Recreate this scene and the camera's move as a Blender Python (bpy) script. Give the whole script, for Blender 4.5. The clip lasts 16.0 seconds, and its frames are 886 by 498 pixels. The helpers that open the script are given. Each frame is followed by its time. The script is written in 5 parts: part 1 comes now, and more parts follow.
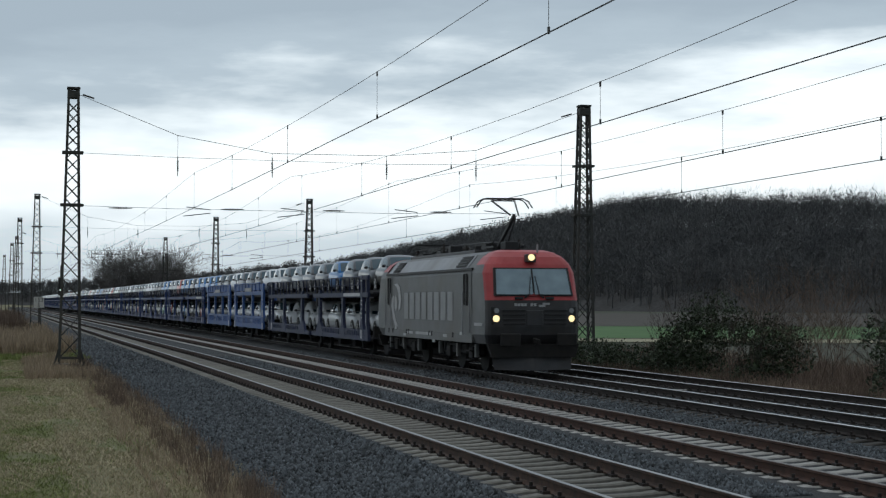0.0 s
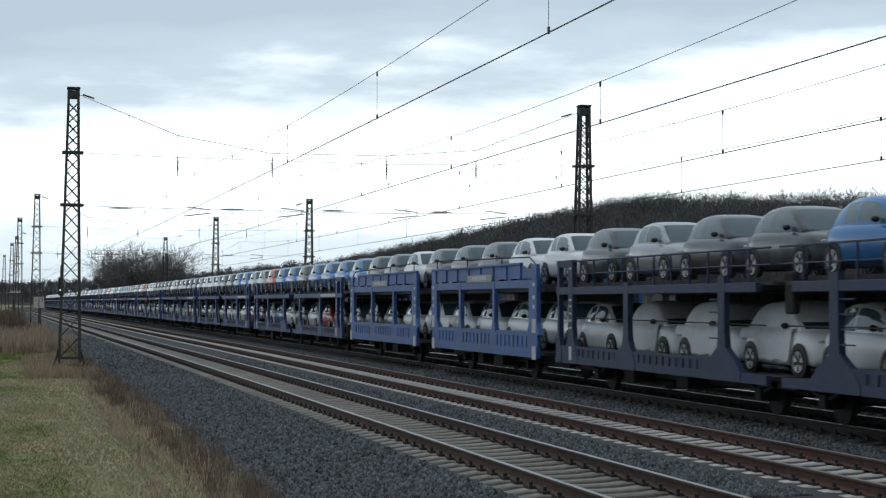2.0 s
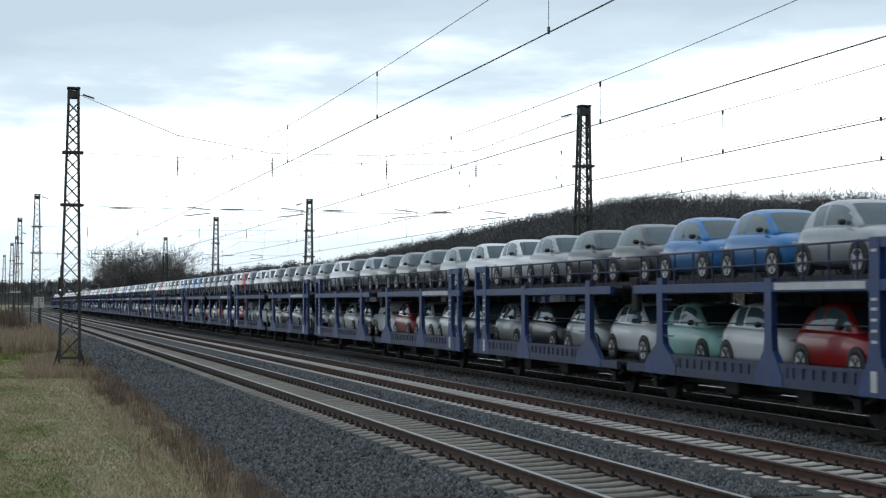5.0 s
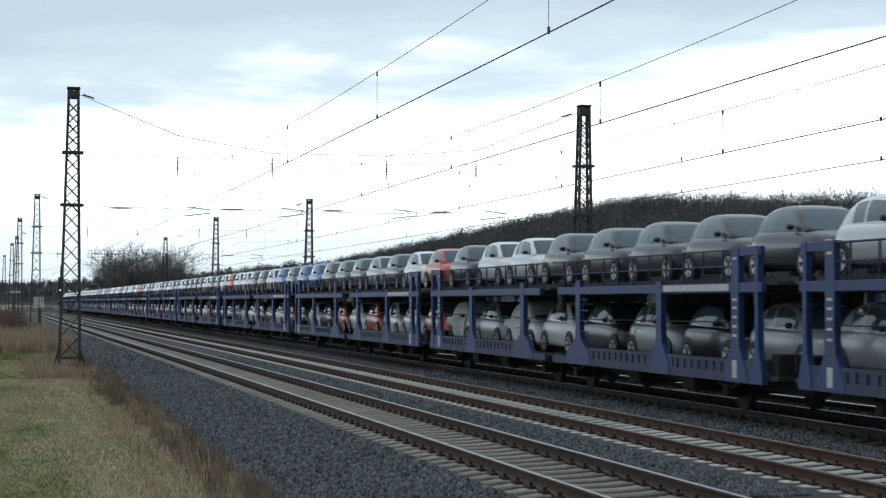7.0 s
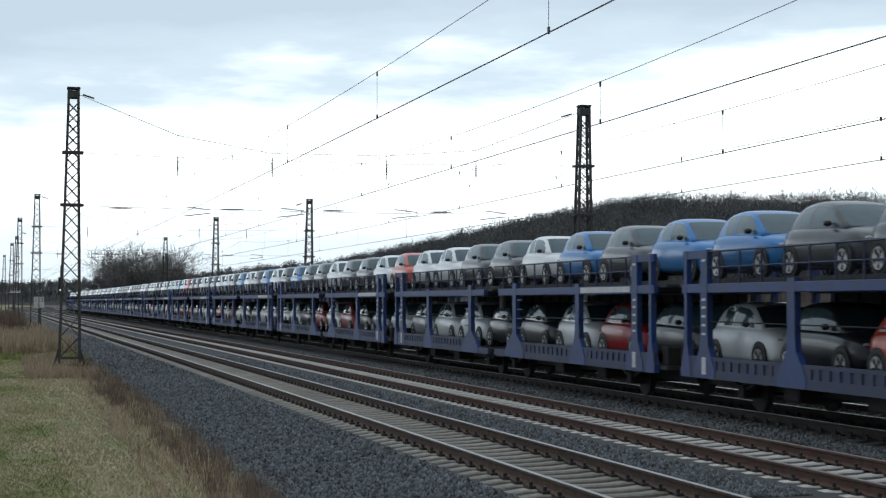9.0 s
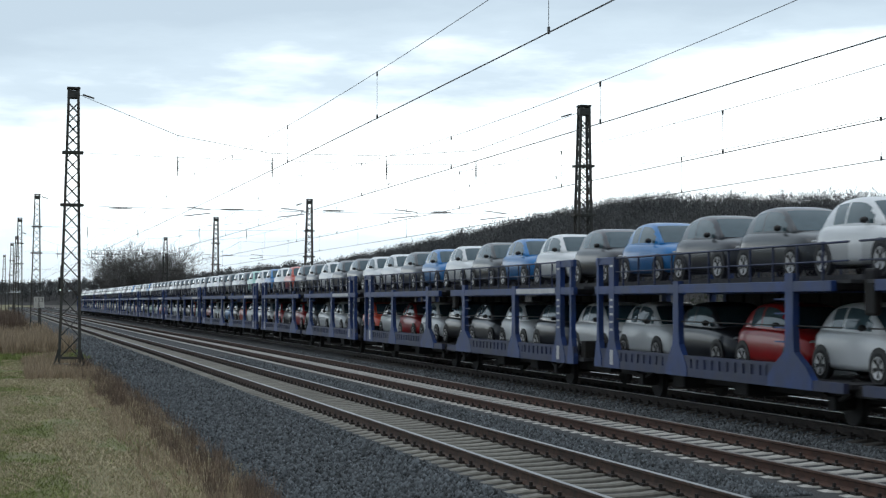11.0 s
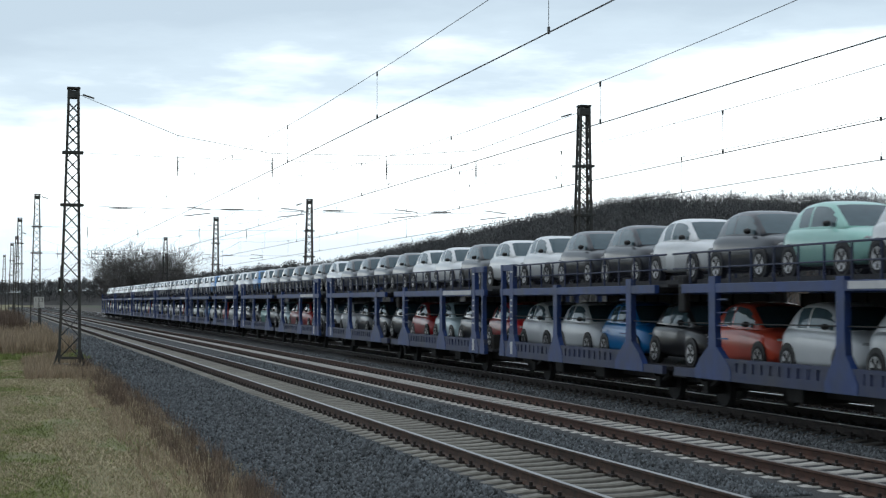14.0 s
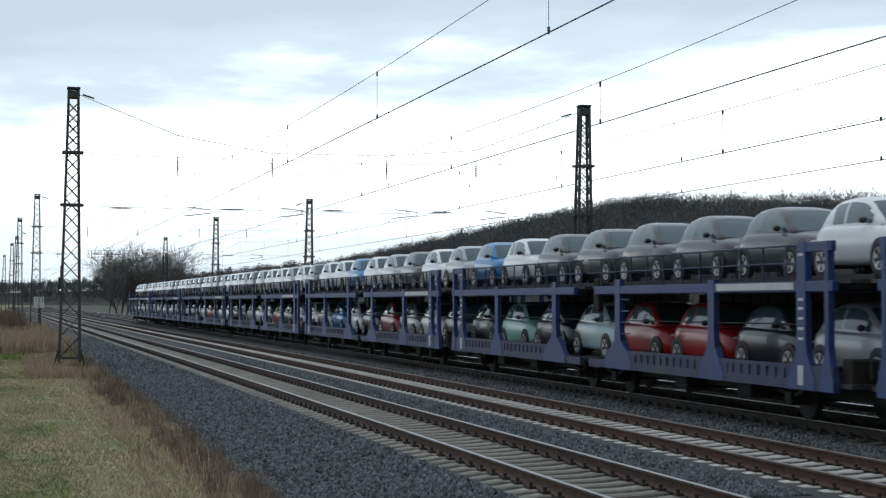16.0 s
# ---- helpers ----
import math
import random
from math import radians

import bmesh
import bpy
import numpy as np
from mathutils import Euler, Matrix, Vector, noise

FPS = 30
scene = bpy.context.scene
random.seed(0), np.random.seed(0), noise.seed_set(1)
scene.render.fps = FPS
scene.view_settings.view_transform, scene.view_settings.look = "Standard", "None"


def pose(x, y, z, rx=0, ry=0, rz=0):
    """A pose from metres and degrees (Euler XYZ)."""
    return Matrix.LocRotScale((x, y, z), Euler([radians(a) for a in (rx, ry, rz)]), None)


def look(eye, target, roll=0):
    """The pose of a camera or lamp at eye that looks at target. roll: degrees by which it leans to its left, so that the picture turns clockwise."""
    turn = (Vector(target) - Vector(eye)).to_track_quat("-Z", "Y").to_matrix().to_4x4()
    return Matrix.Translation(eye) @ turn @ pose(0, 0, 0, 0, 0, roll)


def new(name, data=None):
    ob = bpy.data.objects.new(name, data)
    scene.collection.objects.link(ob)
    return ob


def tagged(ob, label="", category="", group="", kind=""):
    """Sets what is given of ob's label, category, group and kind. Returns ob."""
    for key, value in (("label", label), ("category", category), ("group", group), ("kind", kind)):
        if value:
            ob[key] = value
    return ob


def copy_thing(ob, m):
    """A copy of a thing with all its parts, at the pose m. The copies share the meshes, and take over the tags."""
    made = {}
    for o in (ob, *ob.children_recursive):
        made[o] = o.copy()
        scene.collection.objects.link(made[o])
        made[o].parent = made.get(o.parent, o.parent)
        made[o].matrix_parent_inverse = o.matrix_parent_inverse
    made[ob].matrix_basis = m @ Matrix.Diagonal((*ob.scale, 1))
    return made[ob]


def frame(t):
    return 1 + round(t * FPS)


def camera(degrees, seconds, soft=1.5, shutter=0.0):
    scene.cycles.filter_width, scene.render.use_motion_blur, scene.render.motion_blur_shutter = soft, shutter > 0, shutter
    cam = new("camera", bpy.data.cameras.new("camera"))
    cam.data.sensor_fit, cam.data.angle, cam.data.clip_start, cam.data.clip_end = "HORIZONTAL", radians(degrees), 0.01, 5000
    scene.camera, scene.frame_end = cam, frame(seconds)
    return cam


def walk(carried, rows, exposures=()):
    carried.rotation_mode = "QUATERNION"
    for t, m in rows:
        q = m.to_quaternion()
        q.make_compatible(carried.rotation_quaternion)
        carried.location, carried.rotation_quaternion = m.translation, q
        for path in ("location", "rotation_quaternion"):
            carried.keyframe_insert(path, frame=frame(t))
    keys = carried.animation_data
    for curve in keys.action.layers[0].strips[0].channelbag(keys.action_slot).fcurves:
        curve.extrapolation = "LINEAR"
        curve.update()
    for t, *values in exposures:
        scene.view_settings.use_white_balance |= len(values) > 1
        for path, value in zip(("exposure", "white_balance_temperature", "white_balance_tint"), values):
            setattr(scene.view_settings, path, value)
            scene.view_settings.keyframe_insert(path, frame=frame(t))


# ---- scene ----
SPEED = 25.93          # metres a second, the train's pace
EYE = (0.0, 0.0, 2.175)
YAW, PITCH = 0.2311, 0.0301
cam = camera(28.31, 16.0, soft=1.25, shutter=0.12)
AIM = (math.sin(YAW) * math.cos(PITCH), math.cos(YAW) * math.cos(PITCH), EYE[2] + math.sin(PITCH))
walk(cam, [(0.0, look(EYE, AIM, 0.05)), (16.0, look(EYE, AIM, 0.05))], [(0.0, -0.5), (0.5, -0.47), (1.0, -0.34), (2.0, -0.12), (3.5, 0.02), (7.0, 0.06), (16.0, 0.08)])

# ---- light: an overcast winter sky ----
SUN_AZ, SUN_EL = radians(-120), radians(72)     # soft light high over the meadow's side
sun = new("sun", bpy.data.lights.new("sun", "SUN"))
sun.data.energy, sun.data.angle, sun.data.color = 0.6, radians(60), (1.0, 0.985, 0.97)
sun.matrix_world = look((math.sin(SUN_AZ) * 90, math.cos(SUN_AZ) * 90, 90 * math.tan(SUN_EL)), (0, 0, 0))


def sky_world():
    w = bpy.data.worlds.new("overcast_sky")
    scene.world = w
    w.use_nodes = True
    nt = w.node_tree
    nt.nodes.clear()
    N, L = nt.nodes.new, nt.links.new
    out, bg = N("ShaderNodeOutputWorld"), N("ShaderNodeBackground")
    sky = N("ShaderNodeTexSky")
    sky.sky_type, sky.sun_disc, sky.sun_elevation, sky.sun_rotation = "NISHITA", False, SUN_EL, SUN_AZ
    tc, sep = N("ShaderNodeTexCoord"), N("ShaderNodeSeparateXYZ")
    L(tc.outputs["Generated"], sep.inputs[0])
    mp = N("ShaderNodeMapping")
    mp.inputs["Scale"].default_value = (2.6, 2.6, 12.0)
    mp.inputs["Location"].default_value = (0.35, 0.1, 0.4)
    L(tc.outputs["Generated"], mp.inputs[0])
    n1, n2 = N("ShaderNodeTexNoise"), N("ShaderNodeTexNoise")
    for n, s, d in ((n1, 1.3, 6.0), (n2, 4.0, 8.0)):
        n.inputs["Scale"].default_value, n.inputs["Detail"].default_value = s, d
        n.inputs["Roughness"].default_value = 0.55
        L(mp.outputs[0], n.inputs["Vector"])

    def m(op, a, b, c=0.0):
        k = N("ShaderNodeMath")
        k.operation = op
        for i, v in enumerate((a, b, c)):
            if isinstance(v, (int, float)):
                k.inputs[i].default_value = v
            else:
                L(v, k.inputs[i])
        return k.outputs[0]
    # height over the horizon, bent by the cloud noise
    low = m("MULTIPLY", sep.outputs[2], m("SUBTRACT", 1.0, m("MULTIPLY", sep.outputs[0], 0.55)))
    h = m("ADD", low, m("MULTIPLY", m("SUBTRACT", n1.outputs[0], 0.5), 0.10))
    h = m("ADD", h, m("MULTIPLY", m("SUBTRACT", n2.outputs[0], 0.5), 0.055))
    ramp = N("ShaderNodeValToRGB")
    el = ramp.color_ramp.elements
    el[0].position, el[0].color = 0.0, (0.50, 0.58, 0.64, 1)
    el[1].position, el[1].color = 1.0, (0.54, 0.62, 0.69, 1)
    for pos, col in ((0.028, (0.60, 0.69, 0.75, 1)), (0.055, (0.95, 1.03, 1.07, 1)), (0.078, (1.06, 1.14, 1.16, 1)), (0.094, (0.80, 0.89, 0.94, 1)),
                     (0.112, (0.46, 0.55, 0.62, 1)), (0.14, (0.375, 0.455, 0.525, 1)), (0.21, (0.38, 0.46, 0.525, 1)), (0.42, (0.50, 0.575, 0.64, 1))):
        e = el.new(pos)
        e.color = col
    L(h, ramp.inputs[0])
    # the cloud is thinner, and so brighter, towards the open end of the valley
    ahead = m("ADD", m("MULTIPLY", sep.outputs[0], 0.40), m("MULTIPLY", sep.outputs[1], 0.92))
    thin = N("ShaderNodeMapRange")
    thin.inputs["From Min"].default_value, thin.inputs["From Max"].default_value = -0.6, 0.75
    thin.inputs["To Min"].default_value, thin.inputs["To Max"].default_value = 0.42, 1.0
    L(ahead, thin.inputs[0])
    L(m("MULTIPLY", thin.outputs[0], 1.4), bg.inputs[1])
    mix = N("ShaderNodeMixRGB")
    mix.blend_type = "ADD"
    mix.inputs[0].default_value = 0.008
    L(ramp.outputs[0], mix.inputs[1])
    L(sky.outputs[0], mix.inputs[2])
    L(mix.outputs[0], bg.inputs[0])
    L(bg.outputs[0], out.inputs[0])


sky_world()
# ---- materials ----
def nodes(name):
    m = bpy.data.materials.new(name)
    m.use_nodes = True
    nt = m.node_tree
    return m, nt, nt.nodes["Principled BSDF"]


def surface(name, a, b, scale=6.0, rough=0.7, metal=0.0, bump=0.0, bump_scale=None, dirt=None, dirt_scale=0.6, dirt_amount=0.5, vary=0.0, coat=0.0, spec=0.5, stretch=(1, 1, 1), island=0.0):
    """A surface between two colours, with a coarse layer of dirt, fine relief and some variation from piece to piece."""
    m, nt, p = nodes(name)
    N, L = nt.nodes.new, nt.links.new
    tc, mp = N("ShaderNodeTexCoord"), N("ShaderNodeMapping")
    mp.inputs["Scale"].default_value = stretch
    L(tc.outputs["Object"], mp.inputs[0])
    fine = N("ShaderNodeTexNoise")
    fine.inputs["Scale"].default_value, fine.inputs["Detail"].default_value = scale, 6
    L(mp.outputs[0], fine.inputs["Vector"])
    ramp = N("ShaderNodeValToRGB")
    ramp.color_ramp.elements[0].position, ramp.color_ramp.elements[0].color = 0.3, (*a, 1)
    ramp.color_ramp.elements[1].position, ramp.color_ramp.elements[1].color = 0.7, (*b, 1)
    L(fine.outputs[0], ramp.inputs[0])
    col = ramp.outputs[0]
    if dirt:
        big = N("ShaderNodeTexNoise")
        big.inputs["Scale"].default_value, big.inputs["Detail"].default_value = dirt_scale, 5
        L(mp.outputs[0], big.inputs["Vector"])
        r2 = N("ShaderNodeValToRGB")
        r2.color_ramp.elements[0].position, r2.color_ramp.elements[1].position = 0.4, 0.72
        r2.color_ramp.elements[1].color = (dirt_amount,) * 3 + (1,)
        L(big.outputs[0], r2.inputs[0])
        mx = N("ShaderNodeMixRGB")
        L(r2.outputs[0], mx.inputs[0])
        L(col, mx.inputs[1])
        mx.inputs[2].default_value = (*dirt, 1)
        col = mx.outputs[0]
    if vary or island:
        src = N("ShaderNodeNewGeometry").outputs["Random Per Island"] if island else N("ShaderNodeObjectInfo").outputs["Random"]
        k = island or vary
        mr = N("ShaderNodeMapRange")
        mr.inputs["To Min"].default_value, mr.inputs["To Max"].default_value = 1 - k, 1 + k
        L(src, mr.inputs[0])
        hsv = N("ShaderNodeHueSaturation")
        L(mr.outputs[0], hsv.inputs["Value"])
        L(col, hsv.inputs["Color"])
        col = hsv.outputs[0]
    L(col, p.inputs["Base Color"])
    p.inputs["Roughness"].default_value, p.inputs["Metallic"].default_value = rough, metal
    p.inputs["Coat Weight"].default_value = coat
    p.inputs["Specular IOR Level"].default_value = spec
    if bump:
        bn, bt = N("ShaderNodeBump"), N("ShaderNodeTexNoise")
        bt.inputs["Scale"].default_value, bt.inputs["Detail"].default_value = bump_scale or scale * 3, 5
        L(mp.outputs[0], bt.inputs["Vector"])
        L(bt.outputs[0], bn.inputs["Height"])
        bn.inputs["Strength"].default_value, bn.inputs["Distance"].default_value = bump, 0.03
        L(bn.outputs[0], p.inputs["Normal"])
    return m


def glow(name, col, strength):
    m, nt, p = nodes(name)
    p.inputs["Base Color"].default_value = (*col, 1)
    p.inputs["Emission Color"].default_value = (*col, 1)
    p.inputs["Emission Strength"].default_value = strength
    return m


def glass(name, col, rough=0.05, ior=1.52):
    m, nt, p = nodes(name)
    N, L = nt.nodes.new, nt.links.new
    tc, nz, rp = N("ShaderNodeTexCoord"), N("ShaderNodeTexNoise"), N("ShaderNodeValToRGB")
    nz.inputs["Scale"].default_value = 3.0
    L(tc.outputs["Object"], nz.inputs["Vector"])
    rp.color_ramp.elements[0].color = (*[c * 0.75 for c in col], 1)
    rp.color_ramp.elements[1].color = (*[c * 1.25 for c in col], 1)
    L(nz.outputs[0], rp.inputs[0])
    L(rp.outputs[0], p.inputs["Base Color"])
    p.inputs["Roughness"].default_value, p.inputs["IOR"].default_value = rough, ior
    p.inputs["Specular IOR Level"].default_value = 0.5
    return m


def see_through(name, col, cover):
    """A fine wire mesh: so much of it is metal, the rest open."""
    m = bpy.data.materials.new(name)
    m.use_nodes = True
    nt = m.node_tree
    nt.nodes.clear()
    N, L = nt.nodes.new, nt.links.new
    out, mix, tr, df = N("ShaderNodeOutputMaterial"), N("ShaderNodeMixShader"), N("ShaderNodeBsdfTransparent"), N("ShaderNodeBsdfDiffuse")
    df.inputs[0].default_value = (*col, 1)
    mix.inputs[0].default_value = cover
    L(tr.outputs[0], mix.inputs[1])
    L(df.outputs[0], mix.inputs[2])
    L(mix.outputs[0], out.inputs[0])
    return m


M = {
    "mesh": see_through("guard_wire_mesh", (0.03, 0.032, 0.045), 0.24),
    "ballast": surface("ballast_gravel", (0.015, 0.018, 0.020), (0.047, 0.054, 0.059), 22, 0.9, bump=1.0, bump_scale=26, dirt=(0.075, 0.068, 0.062), dirt_scale=0.25),
    "stone": surface("ballast_stone", (0.034, 0.041, 0.046), (0.108, 0.121, 0.131), 9, 0.9, island=0.8),
    "ballast_brown": surface("old_brown_gravel", (0.04, 0.036, 0.034), (0.10, 0.09, 0.082), 22, 0.95, bump=1.0, bump_scale=26, dirt=(0.06, 0.045, 0.035), dirt_scale=0.4),
    "soil": surface("meadow_soil", (0.17, 0.145, 0.075), (0.30, 0.25, 0.14), 3, 0.95, bump=0.6, bump_scale=9, dirt=(0.12, 0.145, 0.055), dirt_scale=0.25, dirt_amount=0.8),
    "field": surface("winter_field", (0.035, 0.045, 0.022), (0.06, 0.065, 0.034), 0.5, 0.95, bump=0.3, bump_scale=2, dirt=(0.07, 0.06, 0.045), dirt_scale=0.01),
    "green_field": surface("green_crop", (0.05, 0.13, 0.03), (0.08, 0.17, 0.045), 0.4, 0.9, bump=0.3, bump_scale=3),
    "pale_field": surface("pale_stubble", (0.28, 0.27, 0.17), (0.36, 0.33, 0.22), 0.4, 0.95),
    "brown_field": surface("brown_fallow", (0.05, 0.042, 0.034), (0.08, 0.066, 0.052), 0.3, 0.95, dirt=(0.06, 0.06, 0.04), dirt_scale=0.03),
    "asphalt": surface("path_asphalt", (0.09, 0.10, 0.12), (0.13, 0.14, 0.16), 30, 0.85, bump=0.4),
    "rail_side": surface("rail_rust_brown", (0.045, 0.028, 0.020), (0.10, 0.055, 0.036), 7, 0.85, dirt=(0.035, 0.027, 0.024), dirt_scale=1.5),
    "rail_red": surface("rail_rust_red", (0.055, 0.028, 0.020), (0.10, 0.048, 0.031), 6, 0.85, dirt=(0.06, 0.034, 0.025), dirt_scale=1.2),
    "rail_top": surface("rail_worn_steel", (0.26, 0.25, 0.245), (0.38, 0.37, 0.36), 4, 0.42, metal=0.95, stretch=(8, 0.5, 1)),
    "rail_shiny": surface("rail_bright_steel", (0.62, 0.62, 0.62), (0.78, 0.78, 0.78), 4, 0.4, metal=0.35, stretch=(8, 0.5, 1)),
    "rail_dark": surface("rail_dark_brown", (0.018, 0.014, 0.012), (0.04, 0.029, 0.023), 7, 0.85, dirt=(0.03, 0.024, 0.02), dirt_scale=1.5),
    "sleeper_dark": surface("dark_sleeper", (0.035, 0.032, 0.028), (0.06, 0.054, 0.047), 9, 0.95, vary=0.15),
    "rail_top_dull": surface("rail_dull_steel", (0.12, 0.10, 0.09), (0.22, 0.19, 0.17), 4, 0.5, metal=0.7, stretch=(8, 0.5, 1)),
    "sleeper_old": surface("old_concrete_sleeper", (0.18, 0.172, 0.15), (0.29, 0.28, 0.245), 9, 0.9, bump=0.3, dirt=(0.10, 0.093, 0.078), dirt_scale=2.0, vary=0.15),
    "sleeper_new": surface("pale_concrete_sleeper", (0.33, 0.32, 0.30), (0.46, 0.45, 0.42), 9, 0.85, bump=0.2, dirt=(0.36, 0.34, 0.30), dirt_scale=3.0, vary=0.1),
    "clip": surface("fastening_iron", (0.02, 0.017, 0.015), (0.045, 0.035, 0.03), 20, 0.8),
    "mast": surface("mast_green_grey_paint", (0.035, 0.04, 0.038), (0.065, 0.07, 0.066), 5, 0.7, dirt=(0.075, 0.05, 0.035), dirt_scale=1.2, dirt_amount=0.6),
    "wire": surface("contact_copper_wire", (0.035, 0.035, 0.035), (0.06, 0.058, 0.055), 5, 0.6),
    "ceramic": surface("brown_insulator", (0.02, 0.015, 0.013), (0.035, 0.025, 0.02), 5, 0.35),
    "navy": surface("navy_wagon_paint", (0.009, 0.034, 0.145), (0.013, 0.048, 0.195), 3, 0.5, dirt=(0.026, 0.042, 0.095), dirt_scale=1.3, dirt_amount=0.8, bump=0.05),
    "blue": surface("bright_blue_wagon_paint", (0.030, 0.095, 0.30), (0.042, 0.125, 0.37), 3, 0.5, dirt=(0.055, 0.09, 0.18), dirt_scale=1.0, dirt_amount=0.7, bump=0.04),
    "grimy": surface("grimy_wagon_paint", (0.020, 0.028, 0.062), (0.034, 0.044, 0.085), 3, 0.6, dirt=(0.016, 0.030, 0.10), dirt_scale=0.8, dirt_amount=0.8, bump=0.05),
    "dusty": surface("dusty_blue_wagon_paint", (0.021, 0.032, 0.084), (0.032, 0.045, 0.108), 2.5, 0.6, dirt=(0.045, 0.050, 0.070), dirt_scale=1.6, dirt_amount=0.8, bump=0.05),
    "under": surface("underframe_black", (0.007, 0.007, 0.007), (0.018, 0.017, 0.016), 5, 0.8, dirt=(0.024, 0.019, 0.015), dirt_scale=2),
    "deck": surface("deck_steel", (0.02, 0.021, 0.025), (0.045, 0.045, 0.05), 5, 0.7),
    "plate": surface("white_label_paint", (0.5, 0.51, 0.53), (0.66, 0.67, 0.68), 4, 0.6, dirt=(0.35, 0.35, 0.37), dirt_scale=2),
    "tyre": surface("tyre_rubber", (0.012, 0.012, 0.012), (0.022, 0.022, 0.022), 10, 0.85),
    "rim": surface("alloy_rim", (0.45, 0.46, 0.47), (0.6, 0.6, 0.62), 8, 0.35, metal=0.8),
    "car_glass": glass("car_glass", (0.040, 0.078, 0.098), 0.03, 1.5),
    "side_glass": glass("side_glass", (0.080, 0.125, 0.142), 0.03, 1.6),
    # pale blue-grey base colour carries the sky reflected in the cab windscreen
    "loco_glass_sheen": glass("cab_glass_sheen", (0.26, 0.35, 0.40), 0.08),
    "lamp_glass": glass("headlamp_glass", (0.35, 0.37, 0.38), 0.1),
    "cover": surface("white_cloth_cover", (0.62, 0.64, 0.66), (0.72, 0.74, 0.76), 5, 0.85, bump=0.5, bump_scale=4, dirt=(0.5, 0.51, 0.52), dirt_scale=1.5),
    "black_trim": surface("black_plastic", (0.012, 0.012, 0.013), (0.025, 0.025, 0.026), 8, 0.55),
    "loco_grey": surface("loco_grey_paint", (0.125, 0.133, 0.136), (0.16, 0.168, 0.172), 2.5, 0.5, dirt=(0.12, 0.11, 0.095), dirt_scale=0.6, dirt_amount=0.7, bump=0.03),
    "loco_light": surface("loco_roof_grey_paint", (0.30, 0.315, 0.335), (0.37, 0.385, 0.40), 2.5, 0.5, dirt=(0.20, 0.19, 0.18), dirt_scale=0.7, dirt_amount=0.6),
    "loco_dark": surface("loco_dark_grey_paint", (0.035, 0.037, 0.04), (0.055, 0.056, 0.06), 3, 0.5, dirt=(0.06, 0.05, 0.04), dirt_scale=1.0, dirt_amount=0.6),
    "loco_red": surface("loco_red_paint", (0.42, 0.045, 0.05), (0.52, 0.065, 0.07), 3, 0.42, dirt=(0.30, 0.07, 0.06), dirt_scale=0.8, dirt_amount=0.6),
    "logo": surface("logo_pale_paint", (0.42, 0.43, 0.44), (0.52, 0.53, 0.54), 3, 0.55, dirt=(0.32, 0.31, 0.29), dirt_scale=1.0),
    "logo_dim": surface("logo_worn_paint", (0.30, 0.31, 0.315), (0.37, 0.38, 0.385), 3, 0.55, dirt=(0.22, 0.22, 0.21), dirt_scale=1.0),
    "lamp_on": glow("lit_lamp", (1.0, 0.80, 0.42), 1.7),
    "signal_on": glow("signal_lamp", (0.75, 1.0, 0.85), 4.0),
    "sign": surface("sign_white", (0.62, 0.62, 0.58), (0.75, 0.74, 0.70), 5, 0.6, dirt=(0.45, 0.43, 0.38), dirt_scale=3),
    "ink": surface("sign_black", (0.015, 0.015, 0.015), (0.03, 0.03, 0.03), 5, 0.6),
    # far bark, wood and hill floor: distance haze put into paler colours
    "bark_hazy": surface("hazy_winter_bark", (0.11, 0.107, 0.105), (0.165, 0.156, 0.15), 3, 0.95, vary=0.2),
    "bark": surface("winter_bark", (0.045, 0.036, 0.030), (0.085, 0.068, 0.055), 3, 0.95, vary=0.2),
    "wood_hazy": surface("hazy_winter_wood", (0.098, 0.104, 0.108), (0.165, 0.167, 0.168), 0.05, 1.0, island=0.45, spec=0.0),
    "hill": surface("hazy_hill_floor", (0.07, 0.071, 0.072), (0.115, 0.114, 0.112), 0.6, 1.0, spec=0.0, stretch=(1, 1, 0.12), dirt=(0.05, 0.047, 0.045), dirt_scale=0.05),
    "ivy": surface("ivy_leaf", (0.02, 0.035, 0.014), (0.045, 0.065, 0.028), 4, 0.6, island=0.5),
    "dry_grass": surface("dry_grass", (0.30, 0.235, 0.165), (0.45, 0.355, 0.255), 3, 0.95, island=0.4),
    "rust_grass": surface("rusty_weeds", (0.115, 0.084, 0.064), (0.22, 0.16, 0.122), 3, 0.95, island=0.4),
    "green_grass": surface("short_grass", (0.125, 0.165, 0.045), (0.235, 0.27, 0.085), 3, 0.9, island=0.45),
    "pale_grass": surface("bleached_grass", (0.37, 0.315, 0.21), (0.53, 0.45, 0.31), 3, 0.9, island=0.35),
}
